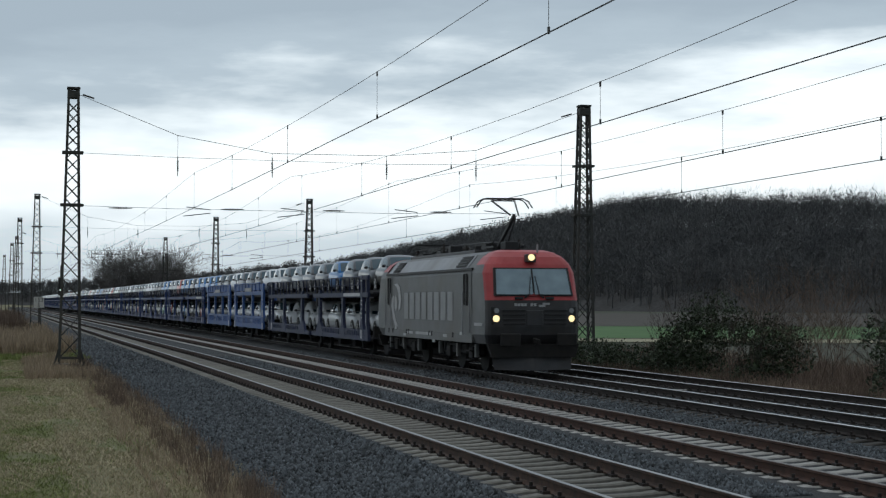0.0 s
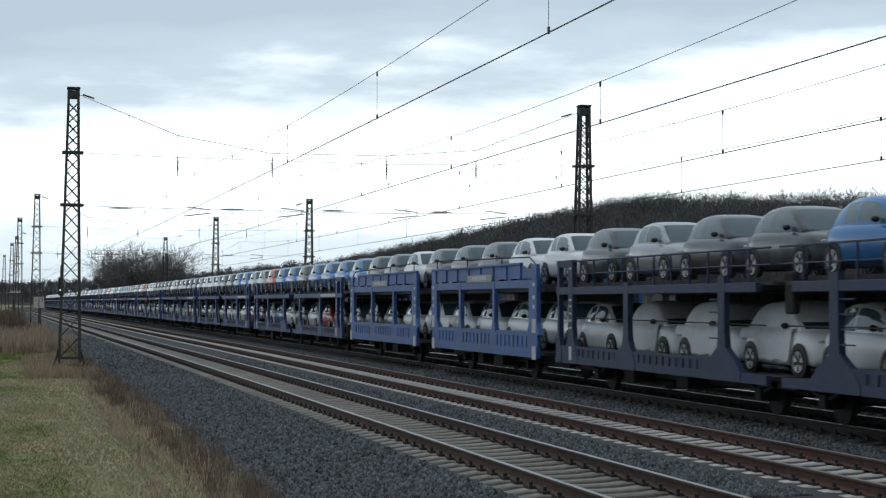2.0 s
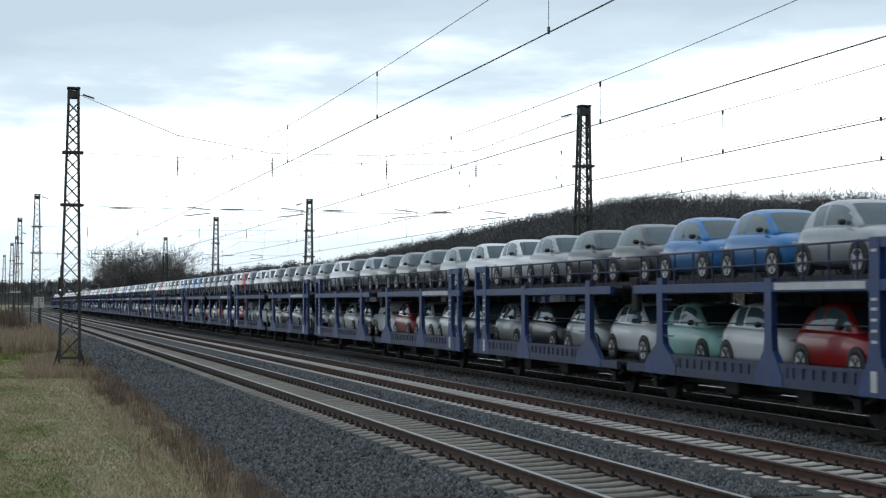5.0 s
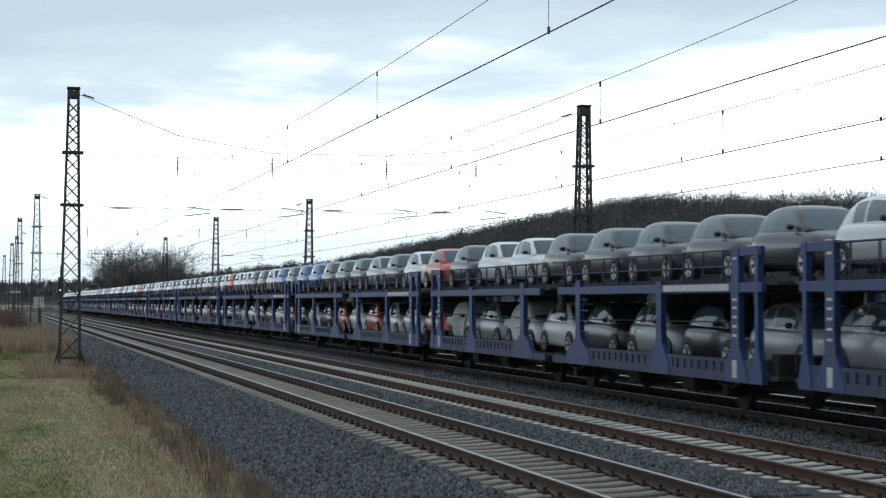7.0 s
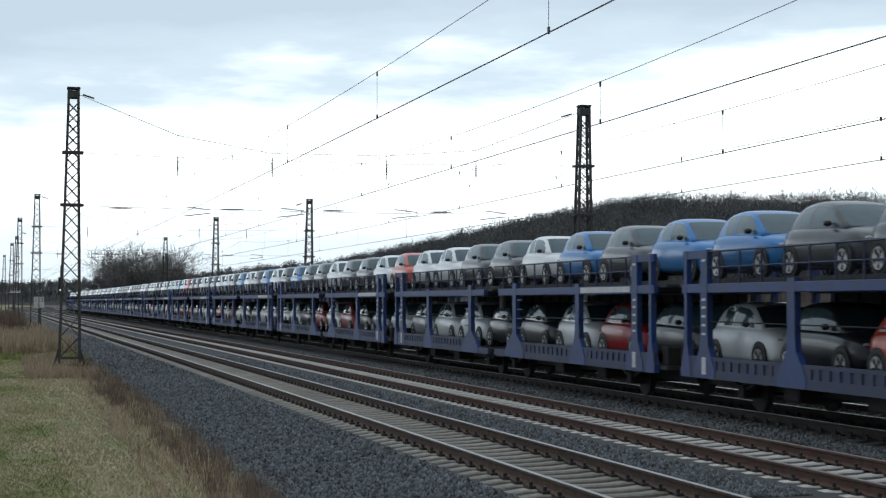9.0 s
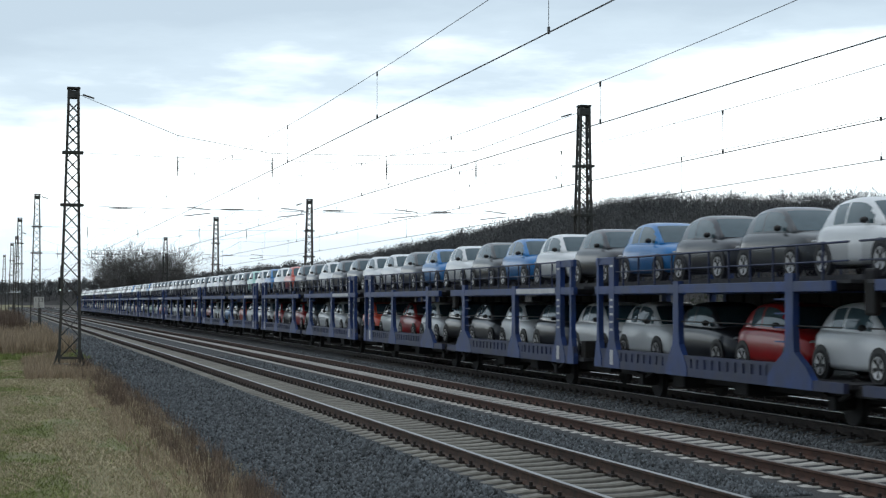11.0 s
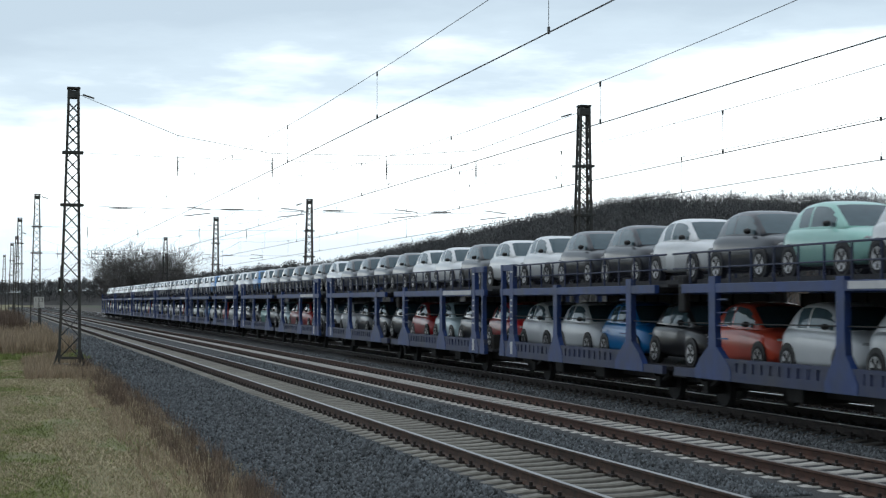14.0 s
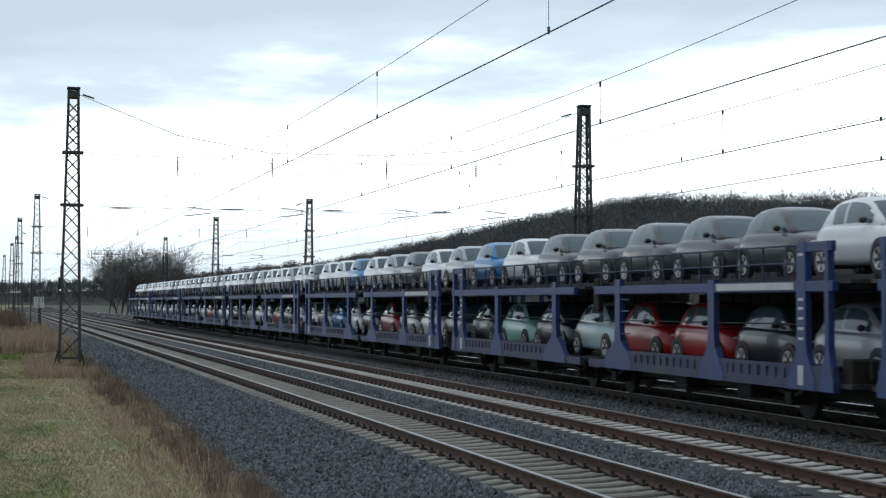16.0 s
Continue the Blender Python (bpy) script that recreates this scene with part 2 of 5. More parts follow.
PAINT = {k: surface("car_paint_" + n, a, b, 1.5, 0.30, coat=0.4, metal=mt, spec=0.3) for k, n, a, b, mt in (
    ("w", "white", (0.68, 0.71, 0.73), (0.74, 0.77, 0.79), 0.0), ("c", "white_under_cover", (0.74, 0.76, 0.78), (0.80, 0.82, 0.84), 0.0), ("s", "silver", (0.30, 0.325, 0.345), (0.37, 0.395, 0.415), 0.2),
    ("m", "mid_grey", (0.046, 0.052, 0.058), (0.062, 0.069, 0.076), 0.15), ("d", "dark_grey", (0.022, 0.026, 0.034), (0.032, 0.036, 0.045), 0.15), ("k", "black", (0.012, 0.012, 0.014), (0.02, 0.02, 0.022), 0.1),
    ("b", "blue", (0.005, 0.145, 0.40), (0.008, 0.17, 0.46), 0.05), ("r", "red", (0.30, 0.012, 0.014), (0.37, 0.018, 0.02), 0.0), ("p", "pale_blue", (0.42, 0.56, 0.60), (0.47, 0.61, 0.65), 0.0),
    ("g", "mint", (0.30, 0.58, 0.52), (0.34, 0.62, 0.56), 0.0), ("o", "coral", (0.50, 0.065, 0.035), (0.57, 0.08, 0.045), 0.0))}
PAINT_WORD = {"w": "white", "c": "cloth-covered white", "s": "silver grey", "m": "mid grey", "d": "dark grey", "k": "black", "b": "bright blue", "r": "dark red", "p": "pale blue", "g": "mint green", "o": "coral red"}


# ---- mesh tools ----
def mesh_of(name, bm, mats, smooth=False):
    me = bpy.data.meshes.new(name)
    bm.normal_update()
    bm.to_mesh(me)
    bm.free()
    for m in mats if isinstance(mats, (list, tuple)) else [mats]:
        me.materials.append(m)
    if smooth:
        for f in me.polygons:
            f.use_smooth = True
    return me


def part(name, bm, mats, parent=None, label="", smooth=False, m=None):
    """Links a bmesh, or a ready mesh, as one object under parent."""
    me = bm if isinstance(bm, bpy.types.Mesh) else mesh_of(name, bm, mats, smooth)
    ob = new(name, me)
    ob.parent = parent
    if m is not None:
        ob.matrix_basis = m
    if label:
        ob["label"] = label
    return ob


def box(bm, x0, x1, y0, y1, z0, z1, bev=0.0, mat=0):
    vs = [bm.verts.new(v) for v in ((x0, y0, z0), (x1, y0, z0), (x1, y1, z0), (x0, y1, z0), (x0, y0, z1), (x1, y0, z1), (x1, y1, z1), (x0, y1, z1))]
    fs = [bm.faces.new([vs[i] for i in q]) for q in ((3, 2, 1, 0), (4, 5, 6, 7), (0, 1, 5, 4), (1, 2, 6, 5), (2, 3, 7, 6), (3, 0, 4, 7))]
    for f in fs:
        f.material_index = mat
    if bev:
        es = list({e for f in fs for e in f.edges})
        r = bmesh.ops.bevel(bm, geom=es, offset=bev, segments=2, profile=0.5, affect="EDGES")
        for f in r["faces"]:
            f.material_index = mat
    return bm


def bar(bm, a, b, w, h=None, mat=0):
    """A square bar from a to b."""
    a, b = Vector(a), Vector(b)
    d = (b - a).normalized()
    u = d.cross(Vector((0, 0, 1)) if abs(d.z) < 0.95 else Vector((1, 0, 0))).normalized()
    n = u.cross(d)
    h = h or w
    r = [[bm.verts.new(p + u * (w / 2 * i) + n * (h / 2 * j)) for i, j in ((-1, -1), (1, -1), (1, 1), (-1, 1))] for p in (a, b)]
    for i in range(4):
        bm.faces.new((r[0][i], r[0][(i + 1) % 4], r[1][(i + 1) % 4], r[1][i])).material_index = mat
    bm.faces.new(r[0][::-1]).material_index = mat
    bm.faces.new(r[1]).material_index = mat
    return bm


def loft(bm, rings, mat=0, caps=True, closed=True):
    rows = [[bm.verts.new(v) for v in r] for r in rings]
    n = len(rows[0])
    for a, b in zip(rows, rows[1:]):
        for i in range(n if closed else n - 1):
            bm.faces.new((a[i], a[(i + 1) % n], b[(i + 1) % n], b[i])).material_index = mat
    if caps:
        bm.faces.new(rows[0][::-1]).material_index = mat
        bm.faces.new(rows[-1]).material_index = mat
    return bm


def disc(bm, c, r, axis, depth, n=16, mat=0, r2=None):
    """A drum along axis (0 x, 1 y, 2 z) from c, depth long."""
    rings = []
    for k, rr in ((0.0, r), (depth, r if r2 is None else r2)):
        ring = []
        for i in range(n):
            a = 2 * math.pi * i / n
            p = [0, 0, 0]
            p[axis] = k
            p[(axis + 1) % 3], p[(axis + 2) % 3] = rr * math.cos(a), rr * math.sin(a)
            ring.append((c[0] + p[0], c[1] + p[1], c[2] + p[2]))
        rings.append(ring)
    return loft(bm, rings, mat)


def pipe(bm, pts, r, n=6, mat=0):
    pts = [Vector(p) for p in pts]
    rings = []
    for i, p in enumerate(pts):
        d = (pts[min(i + 1, len(pts) - 1)] - pts[max(i - 1, 0)]).normalized()
        u = d.cross(Vector((0, 0, 1)) if abs(d.z) < 0.95 else Vector((1, 0, 0))).normalized()
        w = u.cross(d)
        rings.append([p + u * (r * math.cos(2 * math.pi * k / n)) + w * (r * math.sin(2 * math.pi * k / n)) for k in range(n)])
    return loft(bm, rings, mat)


def holder(name, label, category, group="", m=None):
    ob = new(name)
    ob.empty_display_size = 0.3
    if m is not None:
        ob.matrix_basis = m
    return tagged(ob, label, category, group)
# ---- the line: four tracks that bend slightly to the left ----
BEND, BEND_END = -0.857e-4, 104.5
TRACK = [(7.19, -0.0054), (10.79, -0.0024), (14.965, 0.0), (18.1, 0.0)]


def bend(y):
    c = min(y, BEND_END)
    return BEND * c * c + 2 * BEND * BEND_END * (y - c)


def track_x(k, y):
    a, b = TRACK[k]
    return a + b * min(y, BEND_END) + bend(y)


def heading(k, y):
    """The turn of the track about z at y."""
    return -math.atan((track_x(k, y + 0.5) - track_x(k, y - 0.5)))


def stations(y0=-70.0, y1=760.0):
    ys, y = [], y0
    while y < y1:
        ys.append(y)
        y += 4.0 if y < 140 else 20.0
    return ys + [y1]


def sweep(profile, k, ys, mat=0, bm=None):
    """A strip with the given (offset, height) profile along track k."""
    bm = bm or bmesh.new()
    rows = [[bm.verts.new((track_x(k, y) + dx, y, z)) for dx, z in profile] for y in ys]
    for a, b in zip(rows, rows[1:]):
        for i in range(len(profile) - 1):
            bm.faces.new((a[i], a[i + 1], b[i + 1], b[i])).material_index = mat
    return bm


YS = stations()
# the formation: ballast bed under all tracks with its shoulder on the meadow side
bed_profile = [(-4.6, -0.62), (-4.0, -0.44), (-3.2, -0.40), (-1.9, -0.30), (-1.4, -0.21), (-1.15, -0.215), (-0.9, -0.245), (0, -0.245), (0.9, -0.245), (1.15, -0.215), (1.4, -0.2), (1.75, -0.2), (2.1, -0.195), (2.45, -0.186),
               (2.65, -0.192), (2.95, -0.21), (3.3, -0.218), (3.9, -0.218), (4.25, -0.21), (4.55, -0.192), (4.75, -0.186), (5.0, -0.2), (5.3, -0.22),
               (5.7, -0.30), (6.3, -0.25), (7.8, -0.19), (9.3, -0.2), (10.9, -0.2), (12.4, -0.26), (13.2, -0.55), (14.0, -0.9)]
bed = tagged(part("ballast_bed", sweep(bed_profile, 0, YS), M["ballast"]), "grey crushed-stone ballast bed under four tracks", "ballast", kind="structure")

def near_ground(x, y):
    """Height of the land beside the line, x measured from the bend of track 1."""
    z = -1.0
    if x < 3.5:
        z = -0.42 + 0.05 * noise.noise((x * 0.5, y * 0.2, 0)) - 0.03 * max(0.0, 1.0 - x)
    elif x < 18.0:
        z = -1.3
    elif x < 30:
        z = -0.62 - 0.03 * (x - 19.5) + 0.08 * noise.noise((x * 0.4, y * 0.3, 3))
    return z


def ground():
    bm = bmesh.new()
    # one sheet to the horizon
    xs = [-3200, -1200, -500, -200, -90, -40, -22, -14, -9, -6, -4, -2.5, -1, 0, 1, 2, 2.7, 3.4, 3.6, 9, 14, 17.9, 18.1, 20, 21.8, 23, 25, 28, 32, 44, 60, 90, 140, 220, 340, 500, 800, 1400, 3200]
    ys = [-1500, -500, -200, -90, -50, -25, -10] + list(range(0, 140, 4)) + [150, 170, 200, 240, 300, 400, 600, 900, 1500, 2600, 4500]
    rows = []
    for y in ys:
        rows.append([bm.verts.new((x + (bend(min(y, 800.0)) if abs(x) < 30 else 0), y, near_ground(x, y))) for x in xs])
    for a, b in zip(rows, rows[1:]):
        for i in range(len(xs) - 1):
            bm.faces.new((a[i], a[i + 1], b[i + 1], b[i])).material_index = 0 if xs[i] < 18 else (2 if xs[i] < 30 else 1)
    return tagged(part("ground", bm, [M["soil"], M["field"], M["brown_field"]], smooth=True), "winter meadow and flat farmland beside the railway", "ground", kind="structure")


ground()

# strips of farmland, square to the line of sight
SIGHT, ACROSS = Vector((math.sin(0.36), math.cos(0.36), 0)), Vector((math.cos(0.36), -math.sin(0.36), 0))
for nm, mat, d0, d1, a, b, lab in (("pale_field_strip", "pale_field", 138, 150, -60, 400, "pale stubble strip across the winter fields"),
                                   ("green_field", "green_field", 152, 226, -75, 500, "bright green winter crop field"),
                                   ("brown_field", "brown_field", 230, 480, -120, 700, "brown fallow field before the wooded hill")):
    bm = bmesh.new()
    n = 24
    lo = [bm.verts.new(SIGHT * (d0 + 2 * noise.noise((i * 0.7, d0, 0))) + ACROSS * (a + (b - a) * i / n) + Vector((0, 0, -0.93))) for i in range(n + 1)]
    hi = [bm.verts.new(SIGHT * (d1 + 2 * noise.noise((i * 0.7, d1, 0))) + ACROSS * (a + (b - a) * i / n) + Vector((0, 0, -0.93))) for i in range(n + 1)]
    for i in range(n):
        bm.faces.new((lo[i], lo[i + 1], hi[i + 1], hi[i]))
    tagged(part(nm, bm, M[mat]), lab, "field", kind="structure")

# the edge of an asphalt path in the meadow
bm = bmesh.new()
pr = [bm.verts.new((-1.05 + bend(y) + 0.15 * math.sin(y * 0.05), y, near_ground(-1.05, y) + 0.03)) for y in range(10, 141, 10)]
pl = [bm.verts.new((-4.2 + bend(y), y, near_ground(-4.2, y) + 0.03)) for y in range(10, 141, 10)]
for i in range(len(pr) - 1):
    bm.faces.new((pl[i], pr[i], pr[i + 1], pl[i + 1]))
tagged(part("path", bm, M["asphalt"]), "grey asphalt path through the meadow beside the line", "path", kind="structure")
RAIL = [(-0.075, -0.172), (-0.075, -0.160), (-0.02, -0.145), (-0.009, -0.13), (-0.009, -0.05), (-0.036, -0.036), (-0.036, -0.006), (-0.028, 0.0),
        (0.028, 0.0), (0.036, -0.006), (0.036, -0.036), (0.009, -0.05), (0.009, -0.13), (0.02, -0.145), (0.075, -0.160), (0.075, -0.172)]


def rail(k, side, side_mat, top_mat, parent):
    bm = sweep([(side * 0.753 + dx, z) for dx, z in RAIL], k, YS)
    bm.normal_update()
    for f in bm.faces:
        if f.normal.z > 0.6 and f.calc_center_median().z > -0.004:
            f.material_index = 1
    return part("rail", bm, [side_mat, top_mat], parent)


def sleeper_mesh(mat):
    """A concrete sleeper: high rail seats and a sunk, narrower waist."""
    bm = bmesh.new()
    rings = []
    for x, w, top in ((-1.3, 0.115, -0.25), (-1.2, 0.13, -0.215), (-1.02, 0.135, -0.185), (-0.95, 0.135, -0.178), (-0.55, 0.135, -0.178), (-0.38, 0.115, -0.198), (0, 0.105, -0.21),
                      (0.38, 0.115, -0.198), (0.55, 0.135, -0.178), (0.95, 0.135, -0.178), (1.02, 0.135, -0.185), (1.2, 0.13, -0.215), (1.3, 0.115, -0.25)):
        rings.append([(x, -w - 0.02, -0.38), (x, w + 0.02, -0.38), (x, w, top - 0.02), (x, w - 0.025, top), (x, -w + 0.025, top), (x, -w, top - 0.02)])
    loft(bm, rings)
    for s in (-0.753, 0.753):
        for d in (-1, 1):
            x = s + d * 0.115
            box(bm, x - 0.045, x + 0.045, -0.07, 0.07, -0.182, -0.14, 0.0, 1)
            disc(bm, (x, 0, -0.145), 0.026, 2, 0.055, 6, 1)
    return mesh_of("sleeper", bm, [mat, M["clip"]])


def track(k, name, label, side_mat, top_mat, sleeper_mat, pitch, y0, y1, far_to):
    tr = tagged(new(name), label, "railway track", kind="structure")
    for s in (-1, 1):
        rail(k, s, side_mat, top_mat, tr)
    sm = sleeper_mesh(sleeper_mat)
    y = y0
    while y < y1:
        m = pose(track_x(k, y), y, 0, 0, 0, math.degrees(heading(k, y)))
        part("sleeper", sm, None, tr, m=m)
        y += pitch
    # the far sleepers, joined
    base = [v.co.copy() for v in sm.vertices]
    faces = [tuple(p.vertices) for p in sm.polygons]
    vs, fs = [], []
    while y < far_to:
        o, a = len(vs), heading(k, y)
        ca, sa, x0 = math.cos(a), math.sin(a), track_x(k, y)
        vs += [(x0 + c.x * ca - c.y * sa, y + c.x * sa + c.y * ca, c.z) for c in base]
        fs += [tuple(i + o for i in f) for f in faces]
        y += pitch
    me = bpy.data.meshes.new("far_sleepers")
    me.from_pydata(vs, [], fs)
    me.materials.append(sleeper_mat)
    me.materials.append(M["clip"])
    me.polygons.foreach_set("material_index", [p.material_index for p in sm.polygons] * (len(fs) // len(faces)))
    tagged(part("far_sleepers", me, None, tr), kind="stuff")
    return tr
track(0, "track_1", "railway track with worn rails on grey concrete sleepers", M["rail_side"], M["rail_top"], M["sleeper_old"], 0.598, 13.0, 100.0, 420.0)
track(1, "track_2", "railway track with rusty red rails on pale concrete sleepers", M["rail_red"], M["rail_top_dull"], M["sleeper_new"], 0.598, 18.0, 100.0, 420.0)
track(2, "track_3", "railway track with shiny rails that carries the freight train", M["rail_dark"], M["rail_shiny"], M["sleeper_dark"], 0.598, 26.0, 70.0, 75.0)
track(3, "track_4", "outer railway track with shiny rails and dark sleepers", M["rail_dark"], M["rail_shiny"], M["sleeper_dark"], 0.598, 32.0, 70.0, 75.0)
# ---- the train: everything in it is built with its nose to -y and stands on the rails at z 0 ----
RIDES = []      # (thing, distance behind the eye's foot at the start, side offset, height)


def ride(ob, s, dx=0.0, z=0.0):
    RIDES.append((ob, s, dx, z))
    return ob


def wheelset(parent, y, gauge=0.75, r=0.46):
    bm = bmesh.new()
    for s in (-1, 1):
        disc(bm, (s * gauge - 0.065, y, r), r, 0, 0.13, 24)
        disc(bm, (s * gauge - 0.05, y, r), r + 0.028, 0, 0.03, 24) if s > 0 else disc(bm, (s * gauge + 0.02, y, r), r + 0.028, 0, 0.03, 24)
        disc(bm, (s * (gauge + 0.06) - (0 if s > 0 else 0.22), y, r), 0.13, 0, 0.22, 10)
    disc(bm, (-gauge, y, r), 0.08, 0, 2 * gauge, 10)
    return part("wheelset", bm, M["under"], parent, smooth=False)


def buffers(parent, y, d):
    """Two buffers at the end y, pointing d."""
    for s in (-1, 1):
        bm = bmesh.new()
        disc(bm, (s * 0.875, y if d > 0 else y - 0.38, 1.03), 0.11, 1, 0.38, 12)
        box(bm, s * 0.875 - 0.24, s * 0.875 + 0.24, min(y + d * 0.38, y + d * 0.46), max(y + d * 0.38, y + d * 0.46), 0.86, 1.20, 0.03)
        part("buffer", bm, M["under"], parent)
    bm = bmesh.new()
    box(bm, -0.06, 0.06, min(y, y + d * 0.5), max(y, y + d * 0.5), 0.94, 1.1, 0.02)
    part("coupling", bm, M["under"], parent)


# -- car: a small round hatchback --
def car_section(y, w, z0, sh, zc):
    """Half outline from the floor over sill, flank and shoulder to the crown, mirrored to a ring."""
    pts = [(0.0, z0), (w * 0.80, z0), (w * 0.94, z0 + 0.04), (w * 0.985, z0 + 0.13), (w, 0.30 + 0.45 * (sh - 0.3)), (w * 0.995, sh - 0.19), (w * 0.975, sh - 0.085), (w * 0.93, sh - 0.02),
           (w * 0.85, sh + (zc - sh) * 0.35), (w * 0.66, sh + (zc - sh) * 0.72), (w * 0.34, sh + (zc - sh) * 0.94), (0.0, zc)]
    return [(x, y, z) for x, z in pts] + [(-x, y, z) for x, z in pts[-2:0:-1]]


# half section of the cabin: height and tumblehome as shares, then the roof
CAB_SIDE = ((0.0, 0.0), (0.13, 0.05), (0.30, 0.14), (0.50, 0.29), (0.68, 0.49), (0.81, 0.72), (0.90, 1.0))


def cabin_section(y, hb, ht, zt, zb=0.89):
    pts = [(hb - (hb - ht) * b, zb + (zt - zb) * a) for a, b in CAB_SIDE]
    pts += [(ht - 0.05, zb + (zt - zb) * 0.945), (ht - 0.13, zb + (zt - zb) * 0.972), (ht * 0.45, zb + (zt - zb) * 0.994), (0.0, zt)]
    return [(x, y, z) for x, z in pts] + [(-x, y, z) for x, z in pts[-2::-1]]


CABIN = ((0.76, 0.70, 0.665, 0.94), (0.92, 0.715, 0.65, 1.055), (1.10, 0.728, 0.63, 1.18), (1.28, 0.738, 0.605, 1.30), (1.44, 0.745, 0.58, 1.388), (1.54, 0.75, 0.568, 1.425), (1.68, 0.753, 0.562, 1.455),
         (1.88, 0.756, 0.56, 1.478), (2.10, 0.756, 0.56, 1.488), (2.17, 0.756, 0.56, 1.488), (2.42, 0.75, 0.555, 1.478), (2.66, 0.74, 0.548, 1.452), (2.84, 0.727, 0.538, 1.41), (2.98, 0.712, 0.53, 1.355),
         (3.12, 0.692, 0.52, 1.265), (3.27, 0.665, 0.51, 1.13), (3.42, 0.625, 0.50, 0.96))


def cabin_pieces():
    """The cabin's skin, sorted into shell, windscreen, side windows and rear window."""
    rings = [cabin_section(*q) for q in CABIN]
    n = len(rings[0])
    sort = {"cabin": [], "windscreen": [], "side_window": [], "rear_window": []}
    for i in range(len(rings) - 1):
        y0 = CABIN[i][0]
        for j in range(n - 1):
            jj = min(j, n - 2 - j)
            key = "cabin"
            if y0 < 1.4 and jj >= 7:
                key = "windscreen"
            elif 2.9 < y0 < 3.2 and jj >= 7:
                key = "rear_window"
            elif 1.05 < y0 < 2.6 and y0 != 2.10 and 1 <= jj <= 4 and not (y0 < 1.2 and jj > 3):
                if j != jj:
                    continue
                key = "side_window"
            sort[key].append([rings[i][j], rings[i][j + 1], rings[i + 1][j + 1], rings[i + 1][j]])
    out = {}
    for key, quads in sort.items():
        bm = bmesh.new()
        for q in quads:
            bm.faces.new([bm.verts.new(v) for v in q])
        if key == "cabin":       # the openings behind the far panes mirror the near ones
            for ring in (rings[0], rings[-1]):
                bm.faces.new([bm.verts.new(v) for v in ring])
        bmesh.ops.remove_doubles(bm, verts=bm.verts[:], dist=0.0004)
        bmesh.ops.recalc_face_normals(bm, faces=bm.faces[:])
        if key != "cabin" and sum(f.normal.z for f in bm.faces) < 0:
            bmesh.ops.reverse_faces(bm, faces=bm.faces[:])
        out[key] = bm
    return out


CAR_LEN = 3.55


